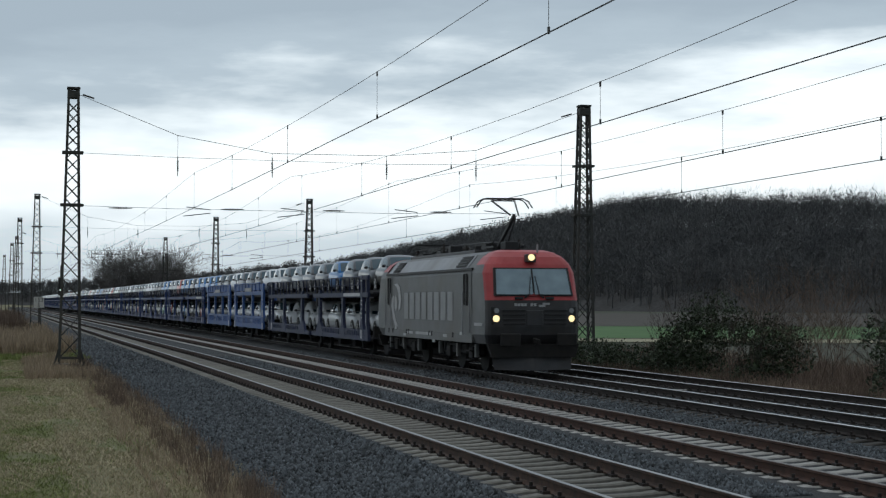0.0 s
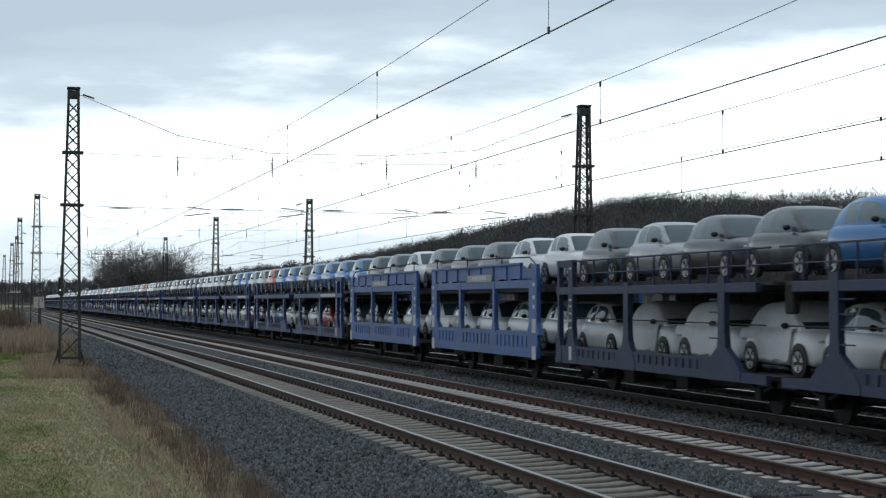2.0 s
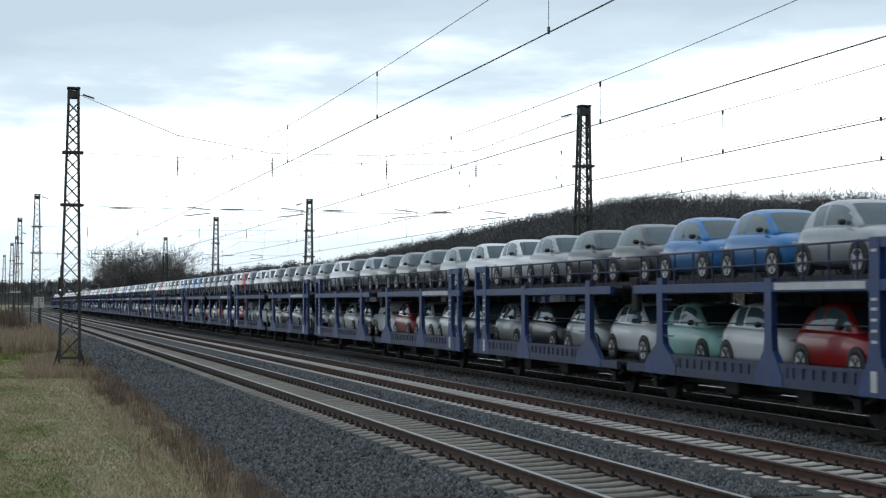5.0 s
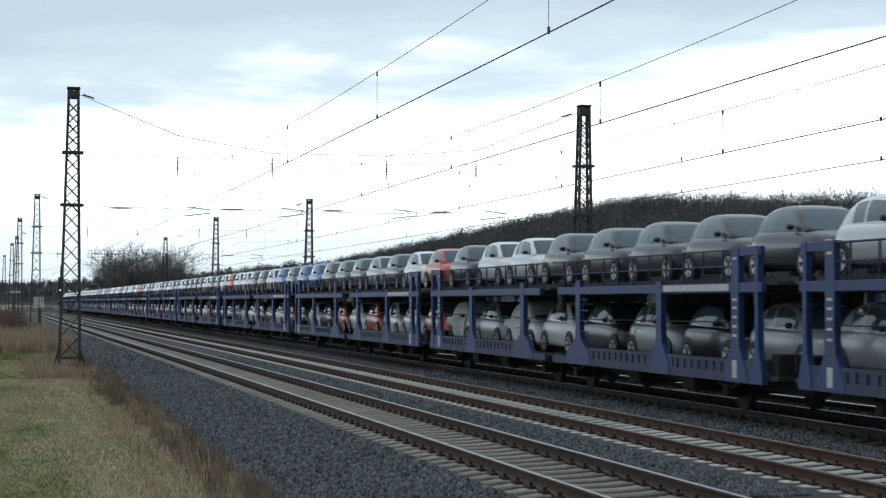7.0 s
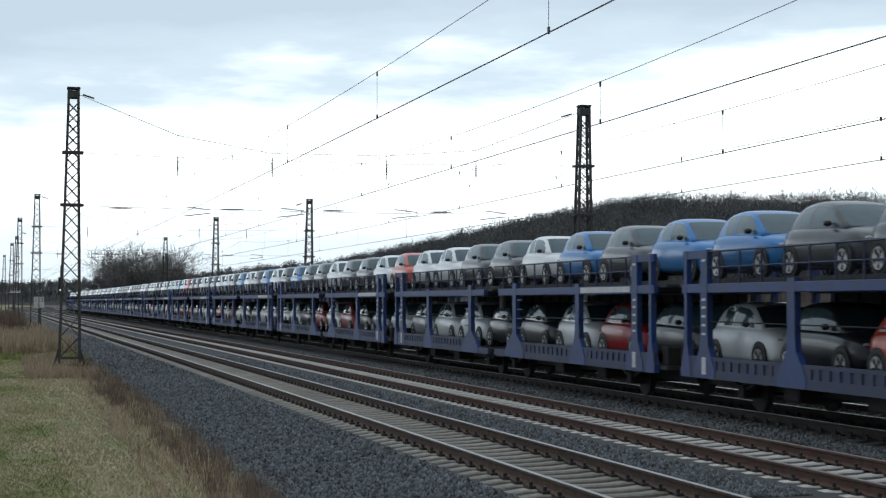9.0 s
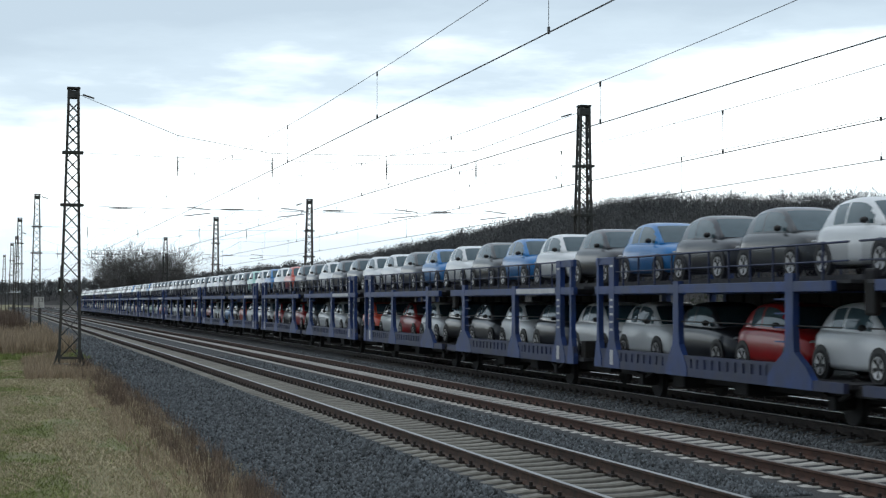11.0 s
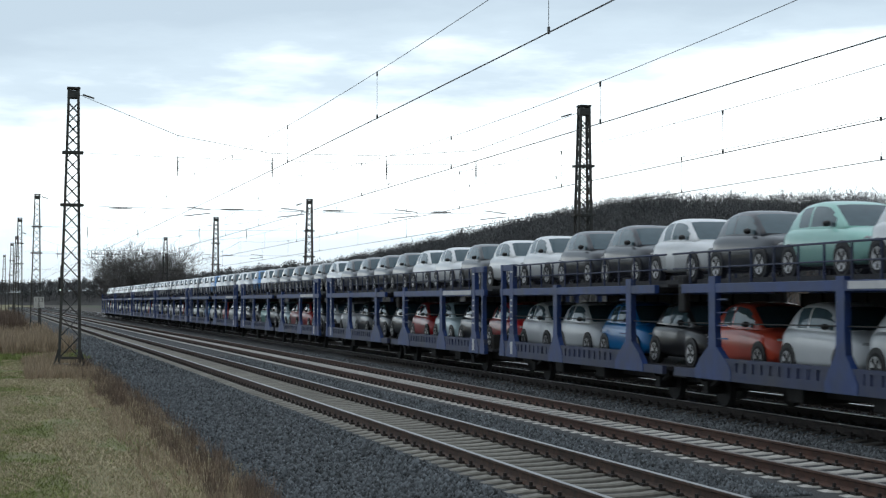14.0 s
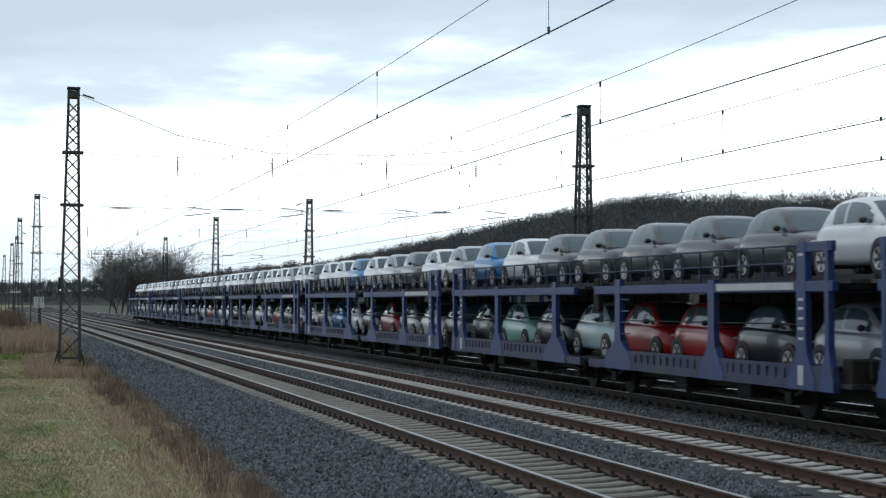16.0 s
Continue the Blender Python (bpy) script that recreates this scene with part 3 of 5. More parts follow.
def car_meshes():
    d = {}
    bm = bmesh.new()
    # lower body: nose, bonnet, doors, tail
    st = [(0.0, 0.44, 0.40, 0.56, 0.60), (0.025, 0.56, 0.31, 0.62, 0.665), (0.08, 0.665, 0.245, 0.68, 0.735), (0.18, 0.735, 0.205, 0.735, 0.795), (0.34, 0.78, 0.19, 0.785, 0.855), (0.55, 0.803, 0.19, 0.825, 0.905),
          (0.80, 0.81, 0.19, 0.86, 0.95), (1.10, 0.812, 0.19, 0.895, 0.97), (1.5, 0.814, 0.19, 0.92, 0.98), (2.0, 0.816, 0.19, 0.935, 0.99), (2.5, 0.816, 0.19, 0.945, 0.99), (2.9, 0.81, 0.20, 0.945, 0.985),
          (3.15, 0.785, 0.22, 0.925, 0.965), (3.34, 0.738, 0.25, 0.89, 0.93), (3.46, 0.665, 0.30, 0.83, 0.87), (3.53, 0.56, 0.37, 0.74, 0.77), (3.55, 0.46, 0.44, 0.68, 0.70)]
    loft(bm, [car_section(*s) for s in st])
    d["body"] = bm
    d.update(cabin_pieces())
    # wheel arches as dark hollows
    bm = bmesh.new()
    for y in (0.66, 2.94):
        for s in (-1, 1):
            disc(bm, (s * 0.79, y, 0.31), 0.35, 0, 0.034 * s, 24)
    box(bm, -0.6, 0.6, 0.3, 3.2, 0.17, 0.22)
    d["wheel_arch"] = bm
    bm = bmesh.new()
    # one turned piece: tread, side walls, dark well and alternating rim spokes
    nseg = 20
    def ring(x, r):
        return [bm.verts.new((x, r * math.cos(2 * math.pi * q / nseg), r * math.sin(2 * math.pi * q / nseg))) for q in range(nseg)]
    rows = [ring(-0.004, 0.19), ring(-0.006, 0.215), ring(0.0, 0.27), ring(0.02, 0.285), ring(0.15, 0.285), ring(0.17, 0.27), ring(0.176, 0.215), ring(0.174, 0.19)]
    for k, (a, b) in enumerate(zip(rows, rows[1:])):
        for q in range(nseg):
            bm.faces.new((a[q], a[(q + 1) % nseg], b[(q + 1) % nseg], b[q])).material_index = 1 if k in (0, 6) else 0
    for row, x in ((rows[0], 0.012), (rows[-1], 0.158)):
        hub = bm.verts.new((x, 0, 0))
        for q in range(nseg):
            bm.faces.new((row[q], row[(q + 1) % nseg], hub)).material_index = 1 if q % 4 < 2 else 0
    bmesh.ops.recalc_face_normals(bm, faces=bm.faces[:])
    d["wheel"] = bm
    bm = bmesh.new()
    rings = []
    for k, r in ((0, 0.025), (0.03, 0.055), (0.07, 0.066), (0.10, 0.045)):
        rings.append([(r * math.cos(2 * math.pi * i / 8) * 1.35, k, r * math.sin(2 * math.pi * i / 8)) for i in range(8)])
    loft(bm, rings)
    d["mirror"] = bm
    bm = bmesh.new()
    rings = [[(r * math.cos(2 * math.pi * i / 12), -k, r * math.sin(2 * math.pi * i / 12) * 1.05) for i in range(12)] for k, r in ((0.0, 0.11), (0.03, 0.1), (0.045, 0.06))]
    loft(bm, rings)
    d["headlight"] = bm
    bm = bmesh.new()
    loft(bm, [[(-0.40, 0.03, 0.30), (0.40, 0.03, 0.30), (0.44, 0.015, 0.40), (-0.44, 0.015, 0.40)], [(-0.40, 0.12, 0.30), (0.40, 0.12, 0.30), (0.44, 0.12, 0.40), (-0.44, 0.12, 0.40)]])
    bmesh.ops.recalc_face_normals(bm, faces=bm.faces[:])
    d["air_intake"] = bm
    mats = {"air_intake": M["black_trim"], "wheel_arch": M["black_trim"], "windscreen": M["car_glass"], "side_window": M["side_glass"], "rear_window": M["car_glass"], "wheel": [M["tyre"], M["rim"]],
            "mirror": M["black_trim"], "headlight": M["lamp_glass"]}
    out = {}
    bm = bmesh.new()
    rings = []
    for y, hb, ht, zt in CABIN[1:]:
        full = cabin_section(y, hb + 0.02, ht + 0.03, zt + 0.025, 0.93)
        skirt = 0.30 + 0.03 * math.sin(y * 9) if 1.0 < y < 2.6 else 0.72
        rings.append([(0.845, y, skirt), (0.85, y, 0.62 if skirt < 0.6 else 0.80), (0.80, y, 0.94)] + full + [(-0.80, y, 0.94), (-0.85, y, 0.62 if skirt < 0.6 else 0.80), (-0.845, y, skirt)])
    loft(bm, rings, caps=False, closed=False)
    bmesh.ops.recalc_face_normals(bm, faces=bm.faces[:])
    out["protective_cover"] = mesh_of("protective_cover", bm, M["cover"], smooth=True)
    for nm in ("body", "cabin"):
        shell = mesh_of(nm, d.pop(nm), PAINT["w"], smooth=True)
        for k, mt in PAINT.items():
            me = shell.copy()
            me.materials.clear()
            me.materials.append(mt)
            out[nm + "_" + k] = me
    for k, bm in d.items():
        out[k] = mesh_of(k, bm, mats[k], smooth=k in ("windscreen", "side_window", "rear_window", "mirror", "headlight"))
    return out


CAR = car_meshes()
CAR_PROTO = {}


def car(colour, deck):
    key = (colour, deck)
    word = PAINT_WORD[colour]
    if key in CAR_PROTO:
        return copy_thing(CAR_PROTO[key], Matrix())
    covered = colour == "c"
    c = holder("car", f"new {word} hatchback car on the {deck} deck of a wagon", "car", "new cars on the train")
    part("body", CAR["body_" + colour], None, c)
    part("cabin", CAR["cabin_" + colour], None, c)
    part("wheel_arch", CAR["wheel_arch"], None, c)
    part("windscreen", CAR["windscreen"], None, c)
    part("air_intake", CAR["air_intake"], None, c)
    if covered:
        part("protective_cover", CAR["protective_cover"], None, c, "white cloth cover over cabin and doors")
    part("rear_window", CAR["rear_window"], None, c)
    for s in (-1, 1):
        part("side_window", CAR["side_window"], None, c, m=Matrix.Diagonal((s, 1, 1, 1)))
        part("mirror", CAR["mirror"], None, c, m=pose(s * 0.82, 1.2, 1.0))
        part("headlight", CAR["headlight"], None, c, m=pose(s * 0.56, 0.135, 0.62, 24, 0, 24 * s))
        for y in (0.66, 2.94):
            part("wheel", CAR["wheel"], None, c, m=pose(s * 0.745 - 0.085, y, 0.285))
    c.scale = (0.98, 0.975, 0.945)
    CAR_PROTO[key] = c
    return c


# -- wagon with open sides, in two halves over an articulated middle --
W_LEN = 28.8


def open_wagon_parts(w, paint):
    DECK = 2.56
    for half in (0, 1):
        def Y(v):
            return v if half == 0 else W_LEN - v
        def span(a, b):
            return min(Y(a), Y(b)), max(Y(a), Y(b))
        for s in (-1, 1):
            xo, xi = s * 1.50, s * 1.40
            x0, x1 = min(xo, xi), max(xo, xi)
            bm = bmesh.new()      # sill with its row of upright slots
            y0, y1 = span(0.75, 14.05)
            box(bm, x0, x1, y0, y1, 0.62, 0.80)
            y0, y1 = span(0.75, 12.5)
            box(bm, x0, x1, y0, y1, 0.99, 1.06)
            for v0, v1 in ((0.75, 2.6), (5.4, 7.0), (10.8, 12.5)):
                a, b = span(v0, v1)
                box(bm, x0 + 0.004, x1 - 0.004, a, b, 0.80, 0.99)
            a, b = span(2.6, 10.8)
            box(bm, *sorted((xo - s * 0.03, xo - s * 0.06)), a, b, 0.80, 0.99)
            v = 2.75
            while v < 10.8:
                a, b = span(v, v + 0.19)
                if not 5.3 < v < 7.0:
                    box(bm, x0 + 0.004, x1 - 0.004, a, b, 0.80, 0.99)
                v += 0.40
            part("sill", bm, M["grimy"] if paint == M["grimy"] else M["dusty"], w)
            bm = bmesh.new()
            y0, y1 = span(0.75, 13.6)
            box(bm, x0 - 0.006, x1 + 0.006, y0, y1, 2.36, 2.55, 0.012)
            part("deck_beam", bm, paint, w)
            for v, wd, top, foot in ((0.98, 0.15, 3.24, 0.26), (2.0, 0.36, 3.24, 0.55), (6.2, 0.32, 2.62, 0.62), (11.9, 0.34, 2.70, 0.95)):
                bm = bmesh.new()
                yc = Y(v)
                prof = [(foot, 0.62), (foot, 0.80), (foot * 0.72, 1.02), (wd * 0.62, 1.28), (wd / 2, 1.6), (wd / 2, top)]
                ring_a = [(xo + s * 0.012, yc - d, z) for d, z in prof] + [(xo + s * 0.012, yc + d, z) for d, z in prof[::-1]]
                ring_b = [(xi - s * 0.012, p[1], p[2]) for p in ring_a]
                loft(bm, [ring_a, ring_b])
                part("post", bm, paint, w)
            bm = bmesh.new()      # end frame cross piece between the two end posts
            y0, y1 = span(0.8, 2.1)
            box(bm, x0, x1, y0, y1, 3.06, 3.24, 0.015)
            part("end_frame_head", bm, paint, w)
            bm = bmesh.new()      # guard rail of the upper deck
            y0, y1 = Y(2.0), Y(14.2)
            for z in (3.20, 2.88):
                pipe(bm, [(s * 1.46, y0, z), (s * 1.46, y1, z)], 0.016 if z < 3 else 0.022, 5)
            v = 2.7
            while v < 14.2:
                bar(bm, (s * 1.46, Y(v), 2.5), (s * 1.46, Y(v), 3.2), 0.035)
                v += 1.05
            part("guard_rail", bm, M["grimy"], w)
            if s < 0:
                bm = bmesh.new()
                a, b = span(2.1, 14.15)
                bm.faces.new([bm.verts.new(q) for q in ((-1.45, a, 2.56), (-1.45, b, 2.56), (-1.45, b, 3.19), (-1.45, a, 3.19))])
                part("guard_mesh", bm, M["mesh"], w, "dark wire mesh beside the upper deck")
            bm = bmesh.new()      # cable rail beside the lower cars
            pipe(bm, [(s * 1.44, Y(2.0), 1.78), (s * 1.44, Y(13.9), 1.74)], 0.014, 5)
            part("cable_rail", bm, M["under"], w)
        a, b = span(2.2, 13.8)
        # black ribbed sheet on the far side, added as shade behind the lower cars
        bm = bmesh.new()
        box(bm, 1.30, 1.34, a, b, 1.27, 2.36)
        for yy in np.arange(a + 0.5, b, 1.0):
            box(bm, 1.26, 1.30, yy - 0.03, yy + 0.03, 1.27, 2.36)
        part("shade_backing", bm, M["under"], w, "black sheet standing in for the shade behind the lower cars")
        a, b = span(0.3, 14.1)
        bm = bmesh.new()
        box(bm, -1.38, 1.38, a, b, DECK - 0.06, DECK, 0.0)
        for yy in np.arange(a + 0.6, b, 1.8):
            box(bm, -1.38, 1.38, yy - 0.05, yy + 0.05, DECK - 0.16, DECK - 0.06)
        for x in (-0.75, 0.75):
            box(bm, x - 0.2, x + 0.2, a, b, DECK, DECK + 0.1)
        part("upper_deck", bm, M["deck"], w)
        bm = bmesh.new()
        box(bm, -1.38, 1.38, a, b, 0.70, 0.78, 0.0)
        part("lower_deck", bm, M["deck"], w)
        bm = bmesh.new()
        for s in (-1, 1):
            box(bm, s * 0.6 - 0.07, s * 0.6 + 0.07, a, b, 0.42, 0.70, 0.0)
        for yy in (Y(5.4), Y(8.8)):
            box(bm, -1.15, 1.15, yy - 0.35, yy + 0.35, 0.32, 0.66, 0.04)
        part("underframe", bm, M["under"], w)
        for v in (3.2, 13.0):
            wheelset(w, Y(v), r=0.40)
            for s in (-1, 1):
                bm = bmesh.new()
                pts = [(s * 1.12, Y(v) - 0.6 + 0.12 * i, 0.60 - 0.14 * math.sin(math.pi * i / 10)) for i in range(11)]
                for i in range(10):
                    bar(bm, pts[i], pts[i + 1], 0.09, 0.07)
                box(bm, s * 1.12 - 0.1, s * 1.12 + 0.1, Y(v) - 0.14, Y(v) + 0.14, 0.28, 0.54, 0.03)
                part("leaf_spring", bm, M["under"], w)
        bm = bmesh.new()     # end ladder and corner plates
        for s in (-1, 1):
            for z in np.arange(1.45, 2.5, 0.26):
                bar(bm, (s * 1.47, Y(11.2), z), (s * 1.47, Y(11.72), z), 0.028)
        part("ladder", bm, paint, w)
        for s in (-1, 1):
            bm = bmesh.new()
            y0, y1 = span(2.3, 5.9)
            box(bm, *sorted((s * 1.508, s * 1.515)), y0, y1, 2.40, 2.53)
            if half == 0:
                part("lettering_plate", bm, M["plate"], w, "pale plate with unreadable lettering")
            else:
                bm.free()
            bm = bmesh.new()
            y0, y1 = span(1.9, 2.12)
            box(bm, *sorted((s * 1.513, s * 1.522)), y0, y1, 0.70, 1.05)
            part("end_mark", bm, M["plate"], w, "white paint patch")
            if s > 0:
                continue
            bm = bmesh.new()
            for z in (1.5, 1.68, 1.86, 2.04, 2.2, 3.0):
                y0, y1 = span(1.9, 2.1)
                box(bm, *sorted((s * 1.513, s * 1.519)), y0, y1, z, z + 0.05)
            tagged(part("small_marks", bm, M["plate"], w, "small pale lettering bars"), kind="stuff")
        buffers(w, Y(0.55), -1 if half == 0 else 1)
        bm = bmesh.new()
        a, b = span(0.45, 0.8)
        box(bm, -1.3, 1.3, a, b, 0.75, 1.2, 0.03)
        part("headstock", bm, M["under"], w)
    bm = bmesh.new()      # the articulated joint
    box(bm, -1.25, 1.25, 13.95, 14.85, 0.55, 0.75, 0.03)
    box(bm, -0.5, 0.5, 13.6, 15.2, 0.4, 0.6, 0.03)
    part("joint", bm, M["under"], w)
    for s in (-1, 1):
        bm = bmesh.new()
        box(bm, *sorted((s * 1.05, s * 1.20)), 14.2, 14.6, 1.95, 2.75, 0.05)
        part("joint_bellows", bm, M["under"], w)


# -- short wagon with panelled upper sides --
P_LEN = 12.95


def panel_wagon_parts(w, flip):
    paint = M["blue"]
    def Y(v):
        return P_LEN - v if flip else v
    def span(a, b):
        return min(Y(a), Y(b)), max(Y(a), Y(b))
    for s in (-1, 1):
        x0, x1 = sorted((s * 1.50, s * 1.40))
        bm = bmesh.new()
        a, b = span(0.35, P_LEN - 0.35)
        box(bm, x0, x1, a, b, 0.66, 0.92, 0.0)
        box(bm, x0, x1, a, b, 1.24, 1.36, 0.0)
        a, b = span(0.5, P_LEN - 0.5)
        box(bm, *sorted((s * 1.475, s * 1.45)), a, b, 0.92, 1.24)
        v = 1.4
        while v < P_LEN - 1.2:
            a, b = span(v, v + 0.16)
            box(bm, x0 + 0.004, x1 - 0.004, a, b, 0.92, 1.24)
            v += 0.44
        for v in (0.36, 4.4, 8.4, P_LEN - 1.3):
            a, b = span(v, v + 0.9)
            box(bm, x0 + 0.006, x1 - 0.006, a, b, 0.92, 1.24)
        part("sill", bm, paint, w)
        for v, wd in ((0.72, 0.72), (4.75, 0.24), (8.75, 0.24), (P_LEN - 0.72, 0.72)):
            bm = bmesh.new()
            f = 0.25 if wd > 0.5 else 0.12
            prof = [(wd / 2 + f, 1.30), (wd / 2, 1.62), (wd / 2, 2.5), (wd / 2 + (0 if wd < 0.5 else 0.05), 2.72)]
            ra = [(s * 1.514, Y(v) - d, z) for d, z in prof] + [(s * 1.514, Y(v) + d, z) for d, z in prof[::-1]]
            loft(bm, [ra, [(s * 1.39, p[1], p[2]) for p in ra]])
            part("post", bm, paint, w)
        bm = bmesh.new()
        a, b = span(0.36, P_LEN - 0.36)
        box(bm, x0, x1, a, b, 2.55, 2.78, 0.015)
        part("deck_beam", bm, paint, w)
        # upper side wall: ribs with recessed panels, sloping at the ends
        bm = bmesh.new()
        ra = [(s * 1.47, Y(v), z) for v, z in ((0.9, 2.82), (P_LEN - 0.9, 2.82), (P_LEN - 0.9, 3.22), (2.0, 3.22), (1.0, 3.02))]
        loft(bm, [ra, [(s * 1.44, p[1], p[2]) for p in ra]])
        part("upper_wall", bm, paint, w)
        for i in range(8):
            v = 2.0 + i * (P_LEN - 2.9) / 7
            bm = bmesh.new()
            a, b = span(v - 0.05, v + 0.05)
            box(bm, *sorted((s * 1.46, s * 1.51)), a, b, 2.80, 3.22, 0.01)
            part("rib", bm, paint, w)
        bm = bmesh.new()
        a, b = span(1.9, P_LEN - 0.36)
        box(bm, *sorted((s * 1.43, s * 1.53)), a, b, 3.20, 3.27, 0.01)
        part("top_rail", bm, paint, w)
        for v in (0.62, P_LEN - 0.62):
            bm = bmesh.new()
            a, b = span(v - 0.26, v + 0.26)
            box(bm, *sorted((s * 1.41, s * 1.512)), a, b, 2.74, 3.2, 0.02)
            part("corner_post", bm, paint, w)
            bm = bmesh.new()
            a, b = span(v - 0.2, v + 0.16)
            box(bm, *sorted((s * 1.515, s * 1.523)), a, b, 0.62, 0.98)
            box(bm, *sorted((s * 1.516, s * 1.524)), a, b, 1.34, 1.72)
            part("end_mark", bm, M["plate"], w, "white paint patches")
            bm = bmesh.new()
            for z in (2.0, 2.25, 2.6):
                box(bm, *sorted((s * 1.516, s * 1.522)), Y(v) - 0.08, Y(v) + 0.08, z, z + 0.1)
            tagged(part("small_marks", bm, M["plate"], w, "small pale marks"), kind="stuff")
        bm = bmesh.new()
        a, b = span(4.9, 7.7)
        box(bm, *sorted((s * 1.505, s * 1.53)), a, b, 2.77, 2.98)
        sign_plate = part("name_plate", bm, M["loco_light"], w, "pale grey plate")
        bm = bmesh.new()
        for i in range(6):
            a, b = span(5.5 + i * 0.28, 5.72 + i * 0.28)
            box(bm, *sorted((s * 1.531, s * 1.535)), a, b, 2.82, 2.94)
        part("lettering", bm, M["plate"], sign_plate, "unreadable white lettering")
        bm = bmesh.new()
        pts = [(s * 1.46, Y(0.5), 3.16), (s * 1.46, Y(1.2), 3.40), (s * 1.46, Y(P_LEN - 1.4), 3.52), (s * 1.46, Y(P_LEN - 0.3), 3.48)]
        pipe(bm, pts, 0.02, 5)
        for v, z in ((0.5, 3.15), (4.0, 3.43), (8.0, 3.47), (12.0, 3.5)):
            bar(bm, (s * 1.46, Y(v), 3.1), (s * 1.46, Y(v), z), 0.03)
        part("guard_rail", bm, M["under"], w)
    # black sheet on the far side, added to darken the lower deck's inside
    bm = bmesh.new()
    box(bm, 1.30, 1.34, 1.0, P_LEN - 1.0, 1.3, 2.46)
    part("shade_backing", bm, M["under"], w, "black sheet standing in for the shade behind the lower cars")
    a, b = span(0.1, P_LEN - 0.1)
    bm = bmesh.new()
    box(bm, -1.38, 1.38, a, b, 2.46, 2.56)
    for x in (-0.75, 0.75):
        box(bm, x - 0.2, x + 0.2, a, b, 2.56, 2.66)
    part("upper_deck", bm, M["deck"], w)
    bm = bmesh.new()
    box(bm, -1.38, 1.38, a, b, 0.74, 0.82)
    part("lower_deck", bm, M["deck"], w)
    bm = bmesh.new()
    for s in (-1, 1):
        box(bm, s * 0.6 - 0.07, s * 0.6 + 0.07, a, b, 0.42, 0.74)
    box(bm, -1.1, 1.1, 5.2, 6.2, 0.3, 0.6, 0.04)
    box(bm, -1.1, 1.1, 7.4, 8.0, 0.3, 0.6, 0.04)
    part("underframe", bm, M["under"], w)
    for v in (2.9, P_LEN - 2.9):
        wheelset(w, v, r=0.42)
    buffers(w, 0.3, -1)
    buffers(w, P_LEN - 0.3, 1)


# paint of the cars on each wagon, front to rear
UPPER = ["mmdbmmsm", "wwmm", "mwmm", "bbbbmbbo", "ssbbmmsw", "wsmmmsmw", "mmmmmwwd", "owdsmmmb", "bmbwmmww", "owdmwmdb", "dwbmwbmw", "wmdwddow", "bwgdwddw", "wmwwmmmm", "wmmmmmwb", "swmswbww", "mwswwsds", "wwsdswms", "swwmdwsw", "wswsdwws"]
LOWER = ["wcwwcccw", "wwww", "wwkk", "ddrwdwbw", "drwgwsds", "dwwrcdws", "sdsdwcsc", "owwowodw", "drwddwws", "sdkrwrdw", "wdwdkwrw", "odwwdrdr", "swwokbww", "rdprdddw", "sdrrpdgd", "dwsrdwbs", "wsdrdwsk", "dwsdrwsd", "sdwrsdwk", "wdsdwsrd"]


def build_train():
    protos = {}
    k = 0

    def load(upper, lower, s0, pitch, n_up, zu, zl, first):
        for deck, row, z, shift in (("upper", upper, zu, -0.45), ("lower", lower, zl, -0.35)):
            for i, c in enumerate(row[:n_up]):
                ob = car(c, deck)
                ride(ob, s0 + first + shift + pitch * i, 0.0, z)
    s = 67.7
    order = ["open", "panel", "panel_flip"] + ["open"] * 17
    for i, kind in enumerate(order):
        if kind == "open":
            grimy = i == 0
            if kind + str(grimy) not in protos:
                w = holder("car_carrier_wagon", "navy blue double-deck car-carrying railway wagon with open sides", "railway wagon", "open car-carrying wagons")
                open_wagon_parts(w, M["grimy"] if grimy else M["navy"])
                if grimy:
                    tagged(w, "dirt-grey double-deck car-carrying railway wagon with open sides")
                protos[kind + str(grimy)] = w
            else:
                w = copy_thing(protos[kind + str(grimy)], Matrix())
            ride(w, s)
            load(UPPER[i], LOWER[i], s, 3.58, 8, 2.66, 0.78, 0.20)
            s += W_LEN - (0.3 if i == 0 else 0.0)
        else:
            w = holder("car_carrier_wagon", "bright blue double-deck car-carrying wagon with panelled upper sides", "railway wagon", "panelled car-carrying wagons")
            panel_wagon_parts(w, kind == "panel_flip")
            ride(w, s + 0.7)
            load(UPPER[i], LOWER[i], s + 0.1, 3.58, 4, 2.66, 0.82, 0.1)
            s += 14.45
    return s


def motions():
    times = [float(t) for t in range(17)]
    for ob, s, dx, z in RIDES:
        rows = []
        for t in times:
            y = s - SPEED * t
            rows.append((t, pose(track_x(2, y + 1.7) + dx, y, z, 0, 0, math.degrees(heading(2, y + 1.7)))))
        walk(ob, rows)
# -- electric locomotive --
L_LEN = 16.5


def loco_ring(y, half, z0, roof, edge=0.0):
    """Hull section: straight sides, leaning upper side, rounded roof."""
    pts = [(half - 0.10, z0), (half, z0 + 0.12), (half, 1.2), (half - 0.015, 2.95), (half - 0.06, 3.08), (half - 0.42, roof - 0.10), (half - 0.62, roof - 0.01), (0.0, roof)]
    return [(x, y, z) for x, z in pts] + [(-x, y, z) for x, z in pts[-2::-1]]


